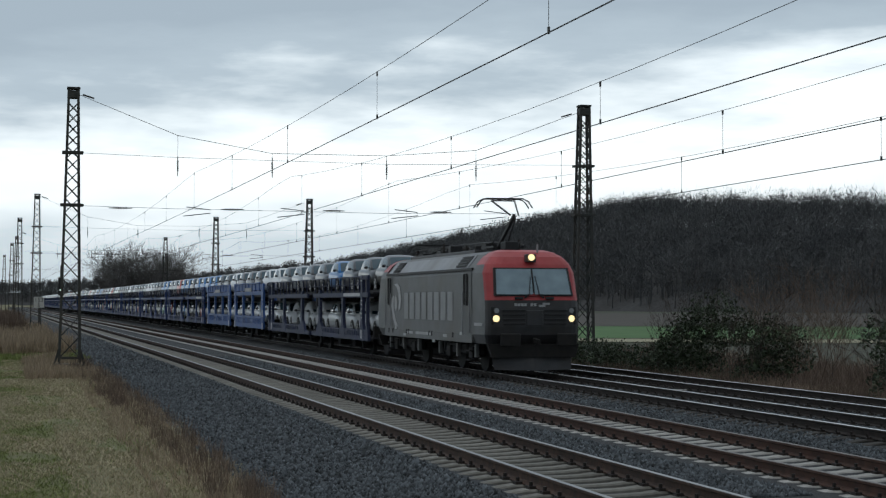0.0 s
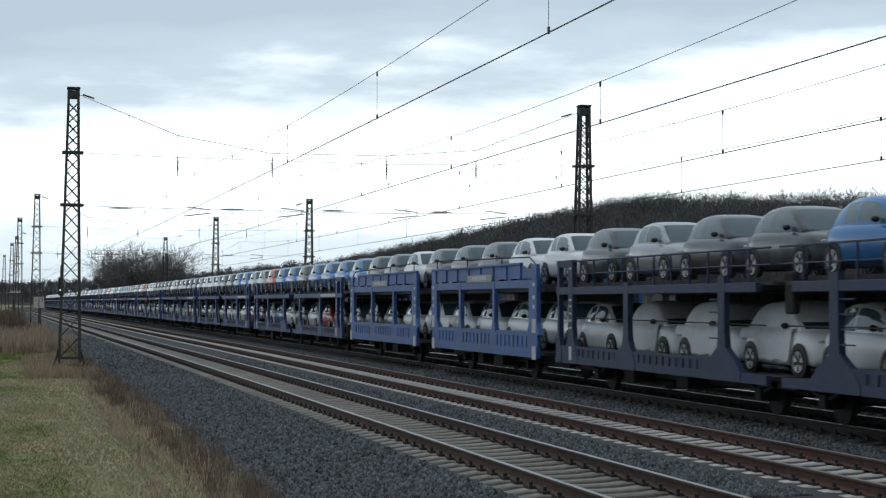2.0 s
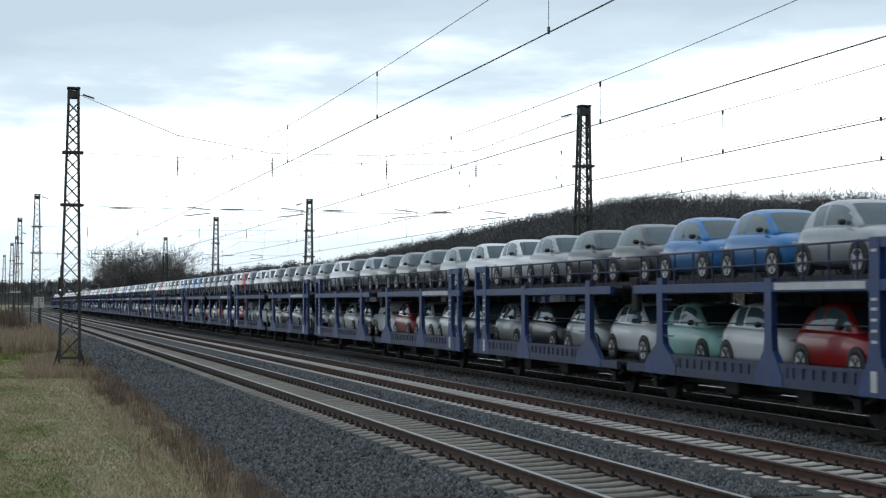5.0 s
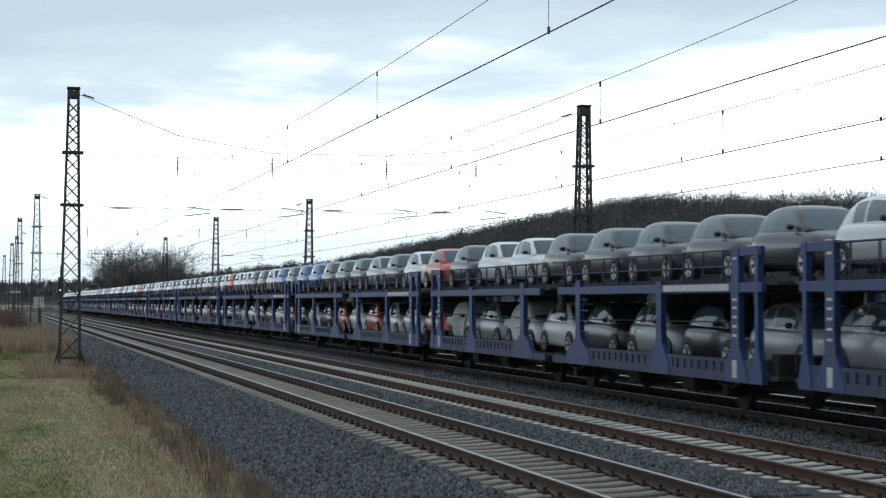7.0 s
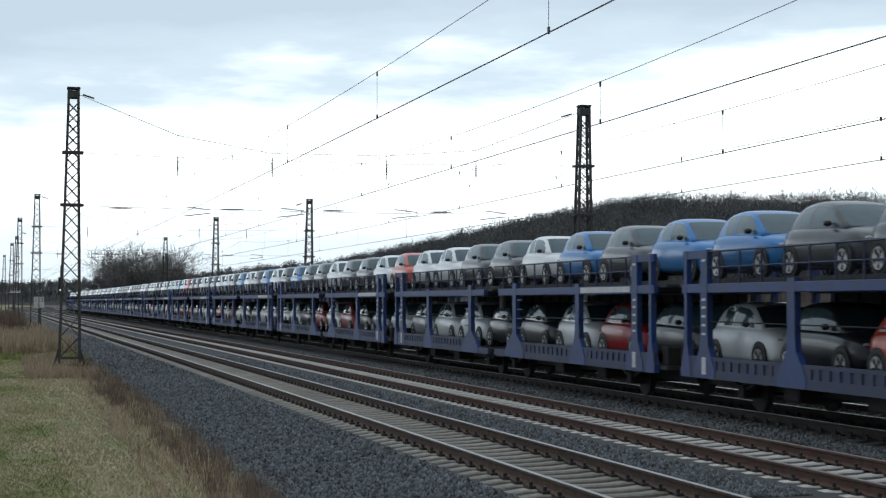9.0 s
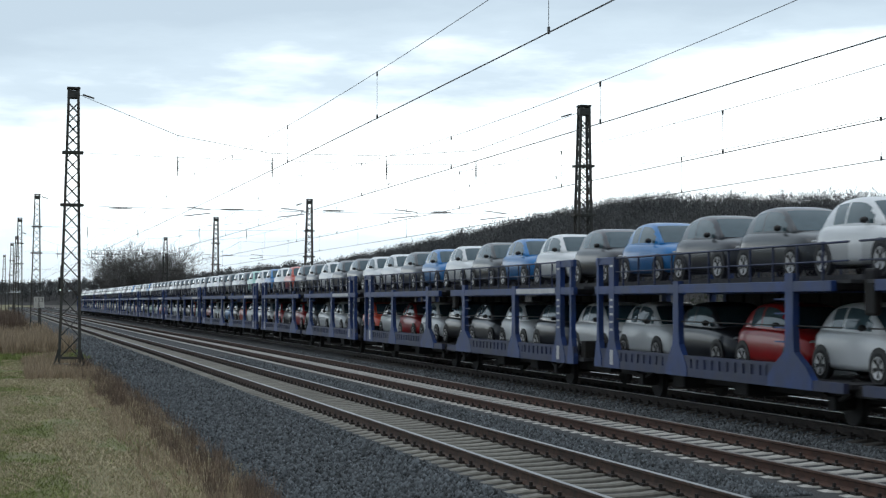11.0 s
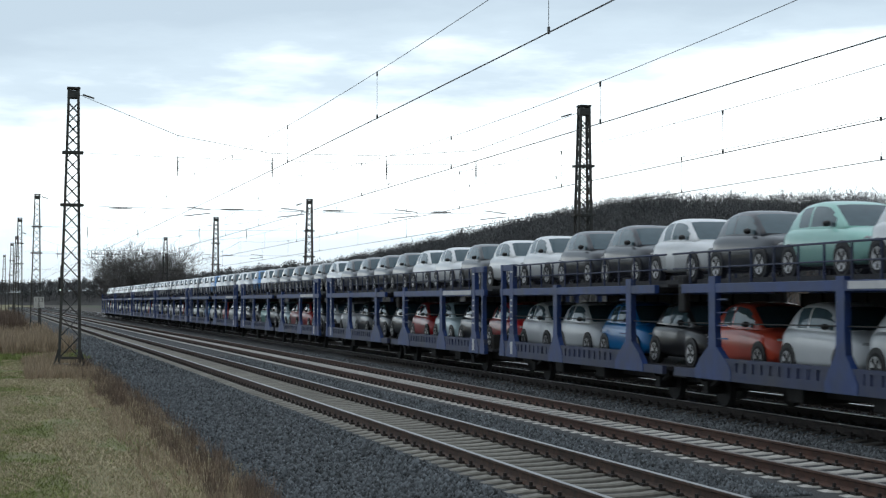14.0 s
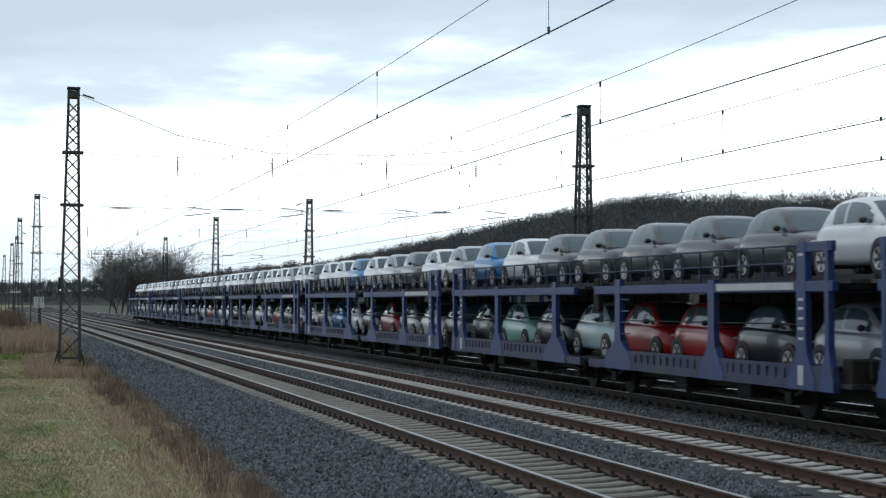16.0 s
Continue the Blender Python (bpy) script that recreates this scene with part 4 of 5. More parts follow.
def build_loco():
    c = holder("locomotive", "grey electric locomotive with a red cab front and raised pantograph", "locomotive")
    cut = 1.75
    bm = bmesh.new()
    loft(bm, [loco_ring(y, h, 0.88, r) for y, h, r in ((cut, 1.47, 3.62), (2.2, 1.47, 3.62), (L_LEN - 2.2, 1.47, 3.62), (L_LEN - cut, 1.47, 3.62))])
    body = part("body", bm, M["loco_grey"], c)
    for end in (0, 1):
        def Y(v):
            return v if end == 0 else L_LEN - v
        def P(x, v, z):
            return (x, Y(v), z)
        # cab: rounded nose, rows from roof to skirt
        def row(z, depth, half, lean):
            # plan outline of the nose at a height: side back, corner, front middle
            pts = []
            for i in range(13):
                a = math.pi * i / 12
                x = -half * math.copysign(abs(math.cos(a)) ** 0.32, math.cos(a))
                y = lean + depth * (1 - abs(math.sin(a)) ** 0.55)
                pts.append((x, y, z))
            return [(-half, cut, z)] + pts + [(half, cut, z)]
        levels = [(0.88, 0.6, 1.36, 0.34, 2), (1.15, 0.6, 1.47, 0.10, 2), (1.38, 0.6, 1.47, 0.06, 1), (1.86, 0.6, 1.47, 0.06, 1), (2.13, 0.6, 1.47, 0.10, 1),
                  (2.15, 0.6, 1.47, 0.10, 0), (2.32, 0.6, 1.465, 0.16, 0), (2.95, 0.6, 1.455, 0.42, 0), (3.20, 0.55, 1.36, 0.55, 0), (3.42, 0.5, 1.18, 0.72, 0), (3.57, 0.45, 0.95, 0.98, 0), (3.64, 0.3, 0.70, 1.30, 0)]
        bm = bmesh.new()
        rows = []
        for z, d, h, l, mt in levels:
            rows.append([bm.verts.new((x, Y(y), zz)) for x, y, zz in row(z, d, h, l)])
        n = len(rows[0])
        for j in range(len(rows) - 1):
            for i in range(n - 1):
                f = bm.faces.new((rows[j][i], rows[j][i + 1], rows[j + 1][i + 1], rows[j + 1][i]))
                lower = levels[j][4]
                side = i in (0, n - 2) or i in (1, n - 3)
                f.material_index = (3 if side else lower) if lower else (3 if side and levels[j][0] < 3.0 else 0)
        bm.faces.new(rows[-1])
        bmesh.ops.recalc_face_normals(bm, faces=bm.faces[:])
        cabp = part("cab", bm, [M["loco_red"], M["loco_dark"], M["loco_dark"], M["loco_grey"]], c, "red and dark grey cab end")
        # black surround, then the windscreen in two panes
        bm = bmesh.new()
        q = [(-1.24, 2.27, 0.145), (0.0, 2.27, 0.108), (1.24, 2.27, 0.145), (1.17, 3.10, 0.475), (0.0, 3.10, 0.435), (-1.17, 3.10, 0.475)]
        loft(bm, [[P(x, y, z) for x, z, y in q], [P(x, y + 0.06, z) for x, z, y in q]])
        bmesh.ops.recalc_face_normals(bm, faces=bm.faces[:])
        part("windscreen_surround", bm, M["black_trim"], c, "black windscreen surround")
        for s in (-1, 1):
            bm = bmesh.new()
            q = [(s * 0.03, 2.32, 0.10), (s * 1.16, 2.32, 0.13), (s * 1.10, 3.06, 0.44), (s * 0.03, 3.06, 0.40)]
            v = [bm.verts.new((x, Y(y), z)) for x, z, y in q]
            v2 = [bm.verts.new((x, Y(y + 0.03), z)) for x, z, y in q]
            bm.faces.new(v)
            for i in range(4):
                bm.faces.new((v[i], v[(i + 1) % 4], v2[(i + 1) % 4], v2[i]))
            bmesh.ops.recalc_face_normals(bm, faces=bm.faces[:])
            part("windscreen", bm, M["loco_glass_sheen"], c, "windscreen pane with sky reflection in its blue-grey colour")
            bm = bmesh.new()
            bar(bm, P(s * 0.16, 0.06, 2.30), P(s * 0.07, 0.27, 2.86), 0.02)
            bar(bm, P(s * 0.30, 0.10, 2.22), P(s * 0.18, 0.10, 2.32), 0.05)
            part("wiper", bm, M["black_trim"], c)
            bm = bmesh.new()
            box(bm, s * 0.48 - 0.13, s * 0.48 + 0.13, *sorted((Y(0.04), Y(0.14))), 2.17, 2.25, 0.02)
            part("wiper_motor_cover", bm, M["black_trim"], c)
            # lamp housing and lamps
            bm = bmesh.new()
            box(bm, s * 1.17 - 0.17, s * 1.17 + 0.17, *sorted((Y(0.13), Y(0.40))), 1.44, 1.98, 0.04)
            hs = part("lamp_housing", bm, M["black_trim"], c)
            bm = bmesh.new()
            disc(bm, P(s * 1.17, 0.13, 1.62), 0.105, 1, -0.05 if end == 0 else 0.05, 16, r2=0.085)
            bmesh.ops.recalc_face_normals(bm, faces=bm.faces[:])
            part("headlight", bm, M["lamp_on"] if end == 0 else M["lamp_glass"], hs, "lit round headlight" if end == 0 else "unlit headlight")
            bm = bmesh.new()
            disc(bm, P(s * 1.17, 0.13, 1.85), 0.075, 1, -0.04 if end == 0 else 0.04, 12)
            bmesh.ops.recalc_face_normals(bm, faces=bm.faces[:])
            part("tail_light", bm, M["lamp_glass"], hs)
            # slats of the front grille
            for i in range(4):
                z = 1.44 + i * 0.13
                bm = bmesh.new()
                x0, x1 = sorted((s * 0.30, s * (0.98 + 0.01 * i)))
                box(bm, x0, x1, *sorted((Y(0.035), Y(0.09))), z, z + 0.055, 0.008)
                part("grille_slat", bm, M["black_trim"], c)
            # steps, buffers
            bm = bmesh.new()
            disc(bm, P(s * 0.875, 0.10, 1.02), 0.12, 1, -0.42 if end == 0 else 0.42, 14)
            box(bm, s * 0.875 - 0.31, s * 0.875 + 0.31, *sorted((Y(-0.32), Y(-0.42))), 0.82, 1.2, 0.04)
            bmesh.ops.recalc_face_normals(bm, faces=bm.faces[:])
            part("buffer", bm, M["under"], c, "black rectangular buffer")
            # cab side: window and door
            bm = bmesh.new()
            box(bm, *sorted((s * 1.462, s * 1.482)), *sorted((Y(2.35), Y(2.75))), 2.0, 2.95, 0.06)
            part("cab_side_window", bm, M["black_trim"], c)
            bm = bmesh.new()
            box(bm, *sorted((s * 1.465, s * 1.476)), *sorted((Y(1.95), Y(2.9))), 0.98, 3.0, 0.005)
            part("cab_door", bm, M["loco_grey"], c)
            for v in (1.98, 2.88):
                bm = bmesh.new()
                pipe(bm, [(s * 1.52, Y(v), 1.2), (s * 1.52, Y(v), 2.4)], 0.018, 6)
                part("handrail", bm, M["loco_light"], c)
            for z in (0.35, 0.62):
                bm = bmesh.new()
                box(bm, *sorted((s * 1.2, s * 1.46)), *sorted((Y(2.2), Y(2.65))), z, z + 0.04)
                part("step", bm, M["under"], c)
        bm = bmesh.new()
        box(bm, -0.16, 0.16, *sorted((Y(0.42), Y(0.66))), 3.26, 3.50, 0.03)
        th = part("lamp_housing", bm, M["loco_dark"], c)
        bm = bmesh.new()
        disc(bm, P(0, 0.42, 3.40), 0.095, 1, -0.05 if end == 0 else 0.05, 16)
        bmesh.ops.recalc_face_normals(bm, faces=bm.faces[:])
        part("headlight", bm, M["lamp_on"] if end == 0 else M["lamp_glass"], th, "lit top headlight" if end == 0 else "unlit top headlight")
        bm = bmesh.new()      # nose centre plate
        box(bm, -0.26, 0.26, *sorted((Y(0.03), Y(0.10))), 1.40, 1.86, 0.02)
        part("nose_plate", bm, M["loco_dark"], c)
        bm = bmesh.new()      # unreadable number bar and emblem
        for i in range(7):
            if i != 4:
                box(bm, -0.62 + i * 0.1, -0.54 + i * 0.1, *sorted((Y(0.075), Y(0.095))), 1.98, 2.06)
        box(bm, 0.14, 0.34, *sorted((Y(0.075), Y(0.095))), 1.96, 2.02)
        box(bm, 0.26, 0.48, *sorted((Y(0.074), Y(0.094))), 2.02, 2.08)
        tagged(part("front_marks", bm, M["logo"], c, "pale unreadable lettering bars"), kind="stuff")
        bm = bmesh.new()
        loft(bm, [[P(-1.3, 0.12, 0.5), P(1.3, 0.12, 0.5), P(1.3, 0.32, 0.5), P(-1.3, 0.32, 0.5)], [P(-1.42, 0.14, 0.88), P(1.42, 0.14, 0.88), P(1.42, 0.36, 0.88), P(-1.42, 0.36, 0.88)]])
        bmesh.ops.recalc_face_normals(bm, faces=bm.faces[:])
        part("buffer_beam", bm, M["under"], c)
        bm = bmesh.new()
        loft(bm, [[P(-1.2, 0.25, 0.14), P(0, 0.02, 0.12), P(1.2, 0.25, 0.14), P(1.1, 0.5, 0.14), P(-1.1, 0.5, 0.14)], [P(-1.25, 0.35, 0.5), P(0, 0.15, 0.5), P(1.25, 0.35, 0.5), P(1.1, 0.6, 0.5), P(-1.1, 0.6, 0.5)]])
        bmesh.ops.recalc_face_normals(bm, faces=bm.faces[:])
        part("rail_guard", bm, M["loco_dark"], c, "dusty dark grey rail guard")
        bm = bmesh.new()
        bar(bm, P(0, 0.1, 1.0), P(0, -0.35, 0.95), 0.12)
        part("coupling", bm, M["under"], c)
        # bogie
        bm = bmesh.new()
        for s in (-1, 1):
            box(bm, s * 1.12 - 0.08, s * 1.12 + 0.08, *sorted((Y(2.0), Y(6.4))), 0.52, 0.82, 0.03)
            for v in (2.75, 5.65):
                box(bm, s * 1.16 - 0.12, s * 1.16 + 0.12, *sorted((Y(v - 0.25), Y(v + 0.25))), 0.4, 0.75, 0.03)
                disc(bm, (s * 1.2, Y(v + 0.55), 0.55), 0.09, 2, 0.34, 8)
            bar(bm, (s * 1.2, Y(3.2), 0.55), (s * 1.2, Y(5.2), 0.7), 0.07)
        part("bogie_frame", bm, M["under"], c)
        for v in (2.75, 5.65):
            wheelset(c, Y(v), r=0.58)
        for s in (-1, 1):     # sand pipes and boxes, pale with dust
            for v in (1.9, 4.2, 6.6):
                bm = bmesh.new()
                box(bm, *sorted((s * 1.22, s * 1.34)), *sorted((Y(v), Y(v + 0.16))), 0.45, 0.85, 0.02)
                part("sand_box", bm, M["loco_grey"], c, "dusty grey sand box")
    # lower skirt with small marks and boxes
    for s in (-1, 1):
        bm = bmesh.new()
        box(bm, *sorted((s * 1.462, s * 1.49)), 1.8, L_LEN - 1.8, 0.88, 1.12, 0.01)
        sk = part("skirt", bm, M["loco_grey"], c)
        bm = bmesh.new()
        for v, l, z in ((3.6, 0.25, 1.14), (5.0, 0.4, 0.93), (5.6, 0.9, 1.02), (7.0, 2.2, 1.02), (9.5, 0.35, 0.8), (11.0, 0.5, 1.0), (13.2, 0.3, 1.1), (15.0, 0.9, 1.40)):
            box(bm, *sorted((s * 1.478, s * 1.496)), L_LEN - v - l, L_LEN - v, z, z + 0.09)
        tagged(part("small_marks", bm, M["logo"], sk, "small pale lettering bars"), kind="stuff")
        for v in (2.4, 3.1, 5.4, 5.75, 8.9, 9.3, 12.2):
            bm = bmesh.new()
            box(bm, *sorted((s * 1.478, s * 1.498)), L_LEN - v - 0.16, L_LEN - v, 1.0, 1.16, 0.01)
            part("socket_cover", bm, M["under"], sk)
        # gutter under the sloping roof side
        bm = bmesh.new()
        box(bm, *sorted((s * 1.40, s * 1.47)), 1.9, L_LEN - 1.9, 3.03, 3.12, 0.01)
        part("gutter", bm, M["black_trim"], c)
        # sloping light roof panels and grilles
        def slope(v0, v1, lift, lo=0.05, hi=0.95):
            a, b = Vector((s * 1.41, 0, 3.08)), Vector((s * 1.05, 0, 3.52))
            nrm = Vector((s * 0.44, 0, 0.36)).normalized() * lift
            pts = []
            for q in (lo, hi):
                p = a.lerp(b, q) + nrm
                pts.append(p)
            bm = bmesh.new()
            ra = [(pts[0].x, v0, pts[0].z), (pts[0].x, v1, pts[0].z), (pts[1].x, v1, pts[1].z), (pts[1].x, v0, pts[1].z)]
            rb = [(x - nrm.x * 1.5, y, z - nrm.z * 1.5) for x, y, z in ra]
            loft(bm, [ra, rb])
            bmesh.ops.recalc_face_normals(bm, faces=bm.faces[:])
            return bm
        part("roof_side_panel", slope(2.7, L_LEN - 2.2, 0.025), M["loco_light"], c, "light grey sloping roof panel")
        for v0, v1 in ((2.9, 4.2), (L_LEN - 3.9, L_LEN - 2.8)):
            g = part("roof_vent", slope(v0, v1, 0.04, 0.1, 0.9), M["black_trim"], c)
            for i in range(4):
                bm = bmesh.new()
                f = 0.2 + i * 0.2
                p = Vector((s * 1.41, 0, 3.08)).lerp(Vector((s * 1.05, 0, 3.52)), f) + Vector((s * 0.05, 0, 0.04))
                bar(bm, (p.x, v0 + 0.08, p.z), (p.x, v1 - 0.08, p.z), 0.03)
                part("slat", bm, M["loco_dark"], g)
        # emblem: two curved leaves, then eight plain upright blocks
        def leaf(pts):
            bm = bmesh.new()
            ra = [(s * 1.476, y, z) for y, z in pts]
            loft(bm, [ra, [(s * 1.482, y, z) for y, z in pts]])
            bmesh.ops.recalc_face_normals(bm, faces=bm.faces[:])
            return bm
        y0 = L_LEN - 3.0
        d = -1
        E = [(0.35, 2.72), (0.75, 2.76), (1.15, 2.62), (1.35, 2.2), (1.2, 1.86), (0.9, 1.78), (1.02, 2.1), (0.95, 2.4), (0.7, 2.6)]
        part("emblem", leaf([(y0 - a * 1.15, z) for a, z in E]), M["logo"], c, "pale curved emblem shape")
        E = [(0.9, 1.22), (0.5, 1.22), (0.15, 1.5), (-0.15, 1.95), (0.0, 2.25), (0.3, 2.36), (0.2, 2.0), (0.3, 1.75), (0.6, 1.42)]
        part("emblem", leaf([(y0 - a * 1.15, z) for a, z in E]), M["logo"], c, "pale curved emblem shape")
        E = [(0.52, 2.36), (0.72, 2.2), (0.72, 1.9), (0.52, 1.76), (0.36, 1.95), (0.36, 2.2)]
        part("emblem", leaf([(y0 - a * 1.15, z) for a, z in E]), M["logo"], c, "pale curved emblem shape")
        for i in range(8):
            a = y0 - 2.0 - i * 0.93
            bm = bmesh.new()
            box(bm, *sorted((s * 1.476, s * 1.482)), a - 0.72, a - 0.04, 1.52, 2.42, 0.0)
            part("lettering_block", bm, M["logo_dim"], c, "pale plain lettering block")
    # roof gear
    bm = bmesh.new()
    box(bm, -0.75, 0.75, 4.2, 13.6, 3.60, 3.72, 0.03)
    part("roof_deck", bm, M["loco_dark"], c)
    rnd = random.Random(5)
    for i in range(22):
        y = 3.0 + i * 0.55
        x = rnd.uniform(-0.6, 0.6)
        bm = bmesh.new()
        h = rnd.uniform(0.12, 0.32)
        if i % 3 == 0:
            box(bm, x - 0.22, x + 0.22, y, y + rnd.uniform(0.3, 0.7), 3.68, 3.68 + h, 0.03)
            part("roof_box", bm, M["black_trim"], c)
        else:
            disc(bm, (x, y, 3.66), 0.06, 2, h + 0.1, 8, r2=0.045)
            for q in range(3):
                disc(bm, (x, y, 3.70 + q * 0.08), 0.09, 2, 0.03, 8)
            part("insulator", bm, M["ceramic"], c)
    bm = bmesh.new()
    for x in (-0.45, 0.0, 0.5):
        pipe(bm, [(x, 3.2, 3.92), (x * 0.6, 8.0, 3.98), (x, 14.0, 3.94)], 0.022, 5)
    part("busbar", bm, M["black_trim"], c)
    bm = bmesh.new()
    disc(bm, (0.35, 0.95, 3.55), 0.03, 2, 0.26, 8)
    part("horn", bm, M["loco_light"], c)

    def pantograph(y, up):
        bm = bmesh.new()
        z0 = 3.78
        for x in (-0.5, 0.5):
            bar(bm, (x, y - 0.6, z0), (x, y + 0.9, z0), 0.06)
        bar(bm, (-0.5, y + 0.7, z0), (0.5, y + 0.7, z0), 0.08)
        if up:
            kn = (0, y - 1.15, 4.72)
            hd = (0, y + 0.15, 5.22)
        else:
            kn = (0, y - 1.3, z0 + 0.22)
            hd = (0, y + 0.3, z0 + 0.3)
        bar(bm, (0, y + 0.7, z0 + 0.05), kn, 0.09)
        bar(bm, (0.18, y + 0.35, z0 + 0.05), (0, kn[1] - 0.12, kn[2] - 0.08), 0.04)
        for x in (-0.38, 0.38):
            bar(bm, (x * 0.35, kn[1], kn[2]), (x, hd[1], hd[2]), 0.045)
        bar(bm, (-0.4, hd[1], hd[2]), (0.4, hd[1], hd[2]), 0.04)
        pg = part("pantograph", bm, M["black_trim"], c, "raised black pantograph" if up else "folded black pantograph")
        for dy in (-0.2, 0.2):
            bm = bmesh.new()
            pipe(bm, [(-0.92, hd[1] + dy, hd[2] - 0.22), (-0.78, hd[1] + dy, hd[2] - 0.02), (-0.6, hd[1] + dy, hd[2] + 0.06), (0.6, hd[1] + dy, hd[2] + 0.06), (0.78, hd[1] + dy, hd[2] - 0.02), (0.92, hd[1] + dy, hd[2] - 0.22)], 0.024, 6)
            part("contact_strip", bm, M["black_trim"], pg)
    pantograph(3.4, True)
    pantograph(L_LEN - 3.4, False)
    c.scale = (1.0, 1.0, 1.035)
    return ride(c, 50.55)


build_loco()
TRAIN_END = build_train()
# ---- overhead line ----
def lattice_mast(h, base, top, panels, label):
    """A tapering four-legged lattice mast with crossed bracing, foot at z 0."""
    m = holder("lattice_mast", label, "railway mast", "overhead line masts")
    def at(z):
        return (base + (top - base) * min(1.0, z / h)) / 2
    for sx, sy in ((-1, -1), (1, -1), (1, 1), (-1, 1)):
        bm = bmesh.new()
        bar(bm, (sx * at(0), sy * at(0), 0), (sx * at(h), sy * at(h), h), 0.095)
        part("leg", bm, M["mast"], m)
    zs = [0.25]
    step = base * 1.12
    for i in range(panels):
        zs.append(zs[-1] + step)
        step = max(top * 1.15, step * 0.955)
    f = (h - 0.6 - 0.25) / (zs[-1] - 0.25)
    zs = [0.25 + (z - 0.25) * f for z in zs]
    for k in range(4):
        bm = bmesh.new()
        for a, b in zip(zs, zs[1:]):
            wa, wb = at(a), at(b)
            rot = Matrix.Rotation(k * math.pi / 2, 3, "Z")
            bar(bm, rot @ Vector((-wa, -wa, a)), rot @ Vector((wb, -wb, b)), 0.046, 0.028)
            bar(bm, rot @ Vector((wa, -wa, a)), rot @ Vector((-wb, -wb, b)), 0.046, 0.028)
        bar(bm, Matrix.Rotation(k * math.pi / 2, 3, "Z") @ Vector((-at(0.25), -at(0.25), 0.25)), Matrix.Rotation(k * math.pi / 2, 3, "Z") @ Vector((at(0.25), -at(0.25), 0.25)), 0.08)
        part("lattice", bm, M["mast"], m)
    bm = bmesh.new()
    w = top / 2 + 0.06
    box(bm, -w, w, -w, w, h - 0.42, h - 0.12, 0.02)
    box(bm, -w - 0.02, w + 0.02, -w - 0.02, w + 0.02, h - 0.06, h + 0.02, 0.02)
    part("cap", bm, M["mast"], m)
    for z in (0.575 * h, 0.765 * h):
        bm = bmesh.new()
        q = at(z) + 0.06
        box(bm, -q - 0.12, q + 0.12, -q, q, z - 0.05, z + 0.05, 0.01)
        part("span_bracket", bm, M["mast"], m)
    bm = bmesh.new()
    box(bm, -base * 0.75, base * 0.75, -base * 0.7, base * 0.7, -0.4, 0.03, 0.03)
    for sx in (-1, 1):
        bar(bm, (sx * base * 0.72, 0, 0.0), (sx * base * 0.45, 0, 0.75), 0.09)
    part("foundation", bm, M["mast"], m, "dark mast foot with struts")
    return m


MAST = lattice_mast(10.95, 0.80, 0.36, 17, "dark grey lattice steel mast of the overhead line")
MAST.matrix_basis = pose(1.55, 71, -0.30, 0, 0.5)
PLACES = [(22.75, 71, -0.45), (0.45, 142, -0.3), (21.8, 140, -0.5), (-1.1, 183, -0.3), (17.6, 172, -0.5), (-1.75, 235, -0.3), (16.9, 228, -0.5), (-4.6, 330, -0.3), (-2.6, 262, -0.3)]
for x, y, z in PLACES:
    copy_thing(MAST, pose(x, y, z, 0, 0.5))

SUPPORTS = [-68.0, 2.0, 71.0, 141.0, 211.0, 281.0, 351.0]
CONTACT = [5.93, 5.60, 5.46, 5.27]
LOW = [6.88, 6.38, 6.40, 6.20]


def messenger_z(k, y):
    for a, b in zip(SUPPORTS, SUPPORTS[1:]):
        if a <= y <= b:
            q = (y - a) / (b - a) * 2 - 1
            return LOW[k] + (7.35 - 0.1 * k - LOW[k]) * q * q
    return 7.3


for k in range(4):
    line = holder("overhead_line", "thin dark contact wire with its messenger wire and droppers", "overhead wire", "overhead lines of the tracks")
    ys = [v for v in range(-66, 351, 4)]
    for nm, fz, r in (("contact_wire", lambda y: CONTACT[k], 0.011), ("messenger_wire", lambda y: messenger_z(k, y), 0.006)):
        bm = bmesh.new()
        pipe(bm, [(track_x(k, y) + 0.0, y, fz(y)) for y in ys], r, 5)
        part(nm, bm, M["wire"], line)
    for y in [(-59.2, -62.4, -58.2, -59.5)[k] + 11.8 * i for i in range(34)]:
        bm = bmesh.new()
        x = track_x(k, y)
        bar(bm, (x, y, CONTACT[k]), (x, y, messenger_z(k, y)), 0.007)
        for z in (CONTACT[k] + 0.03, messenger_z(k, y) - 0.04):
            box(bm, x - 0.012, x + 0.012, y - 0.03, y + 0.03, z - 0.05, z + 0.05)
        part("dropper", bm, M["wire"], line)


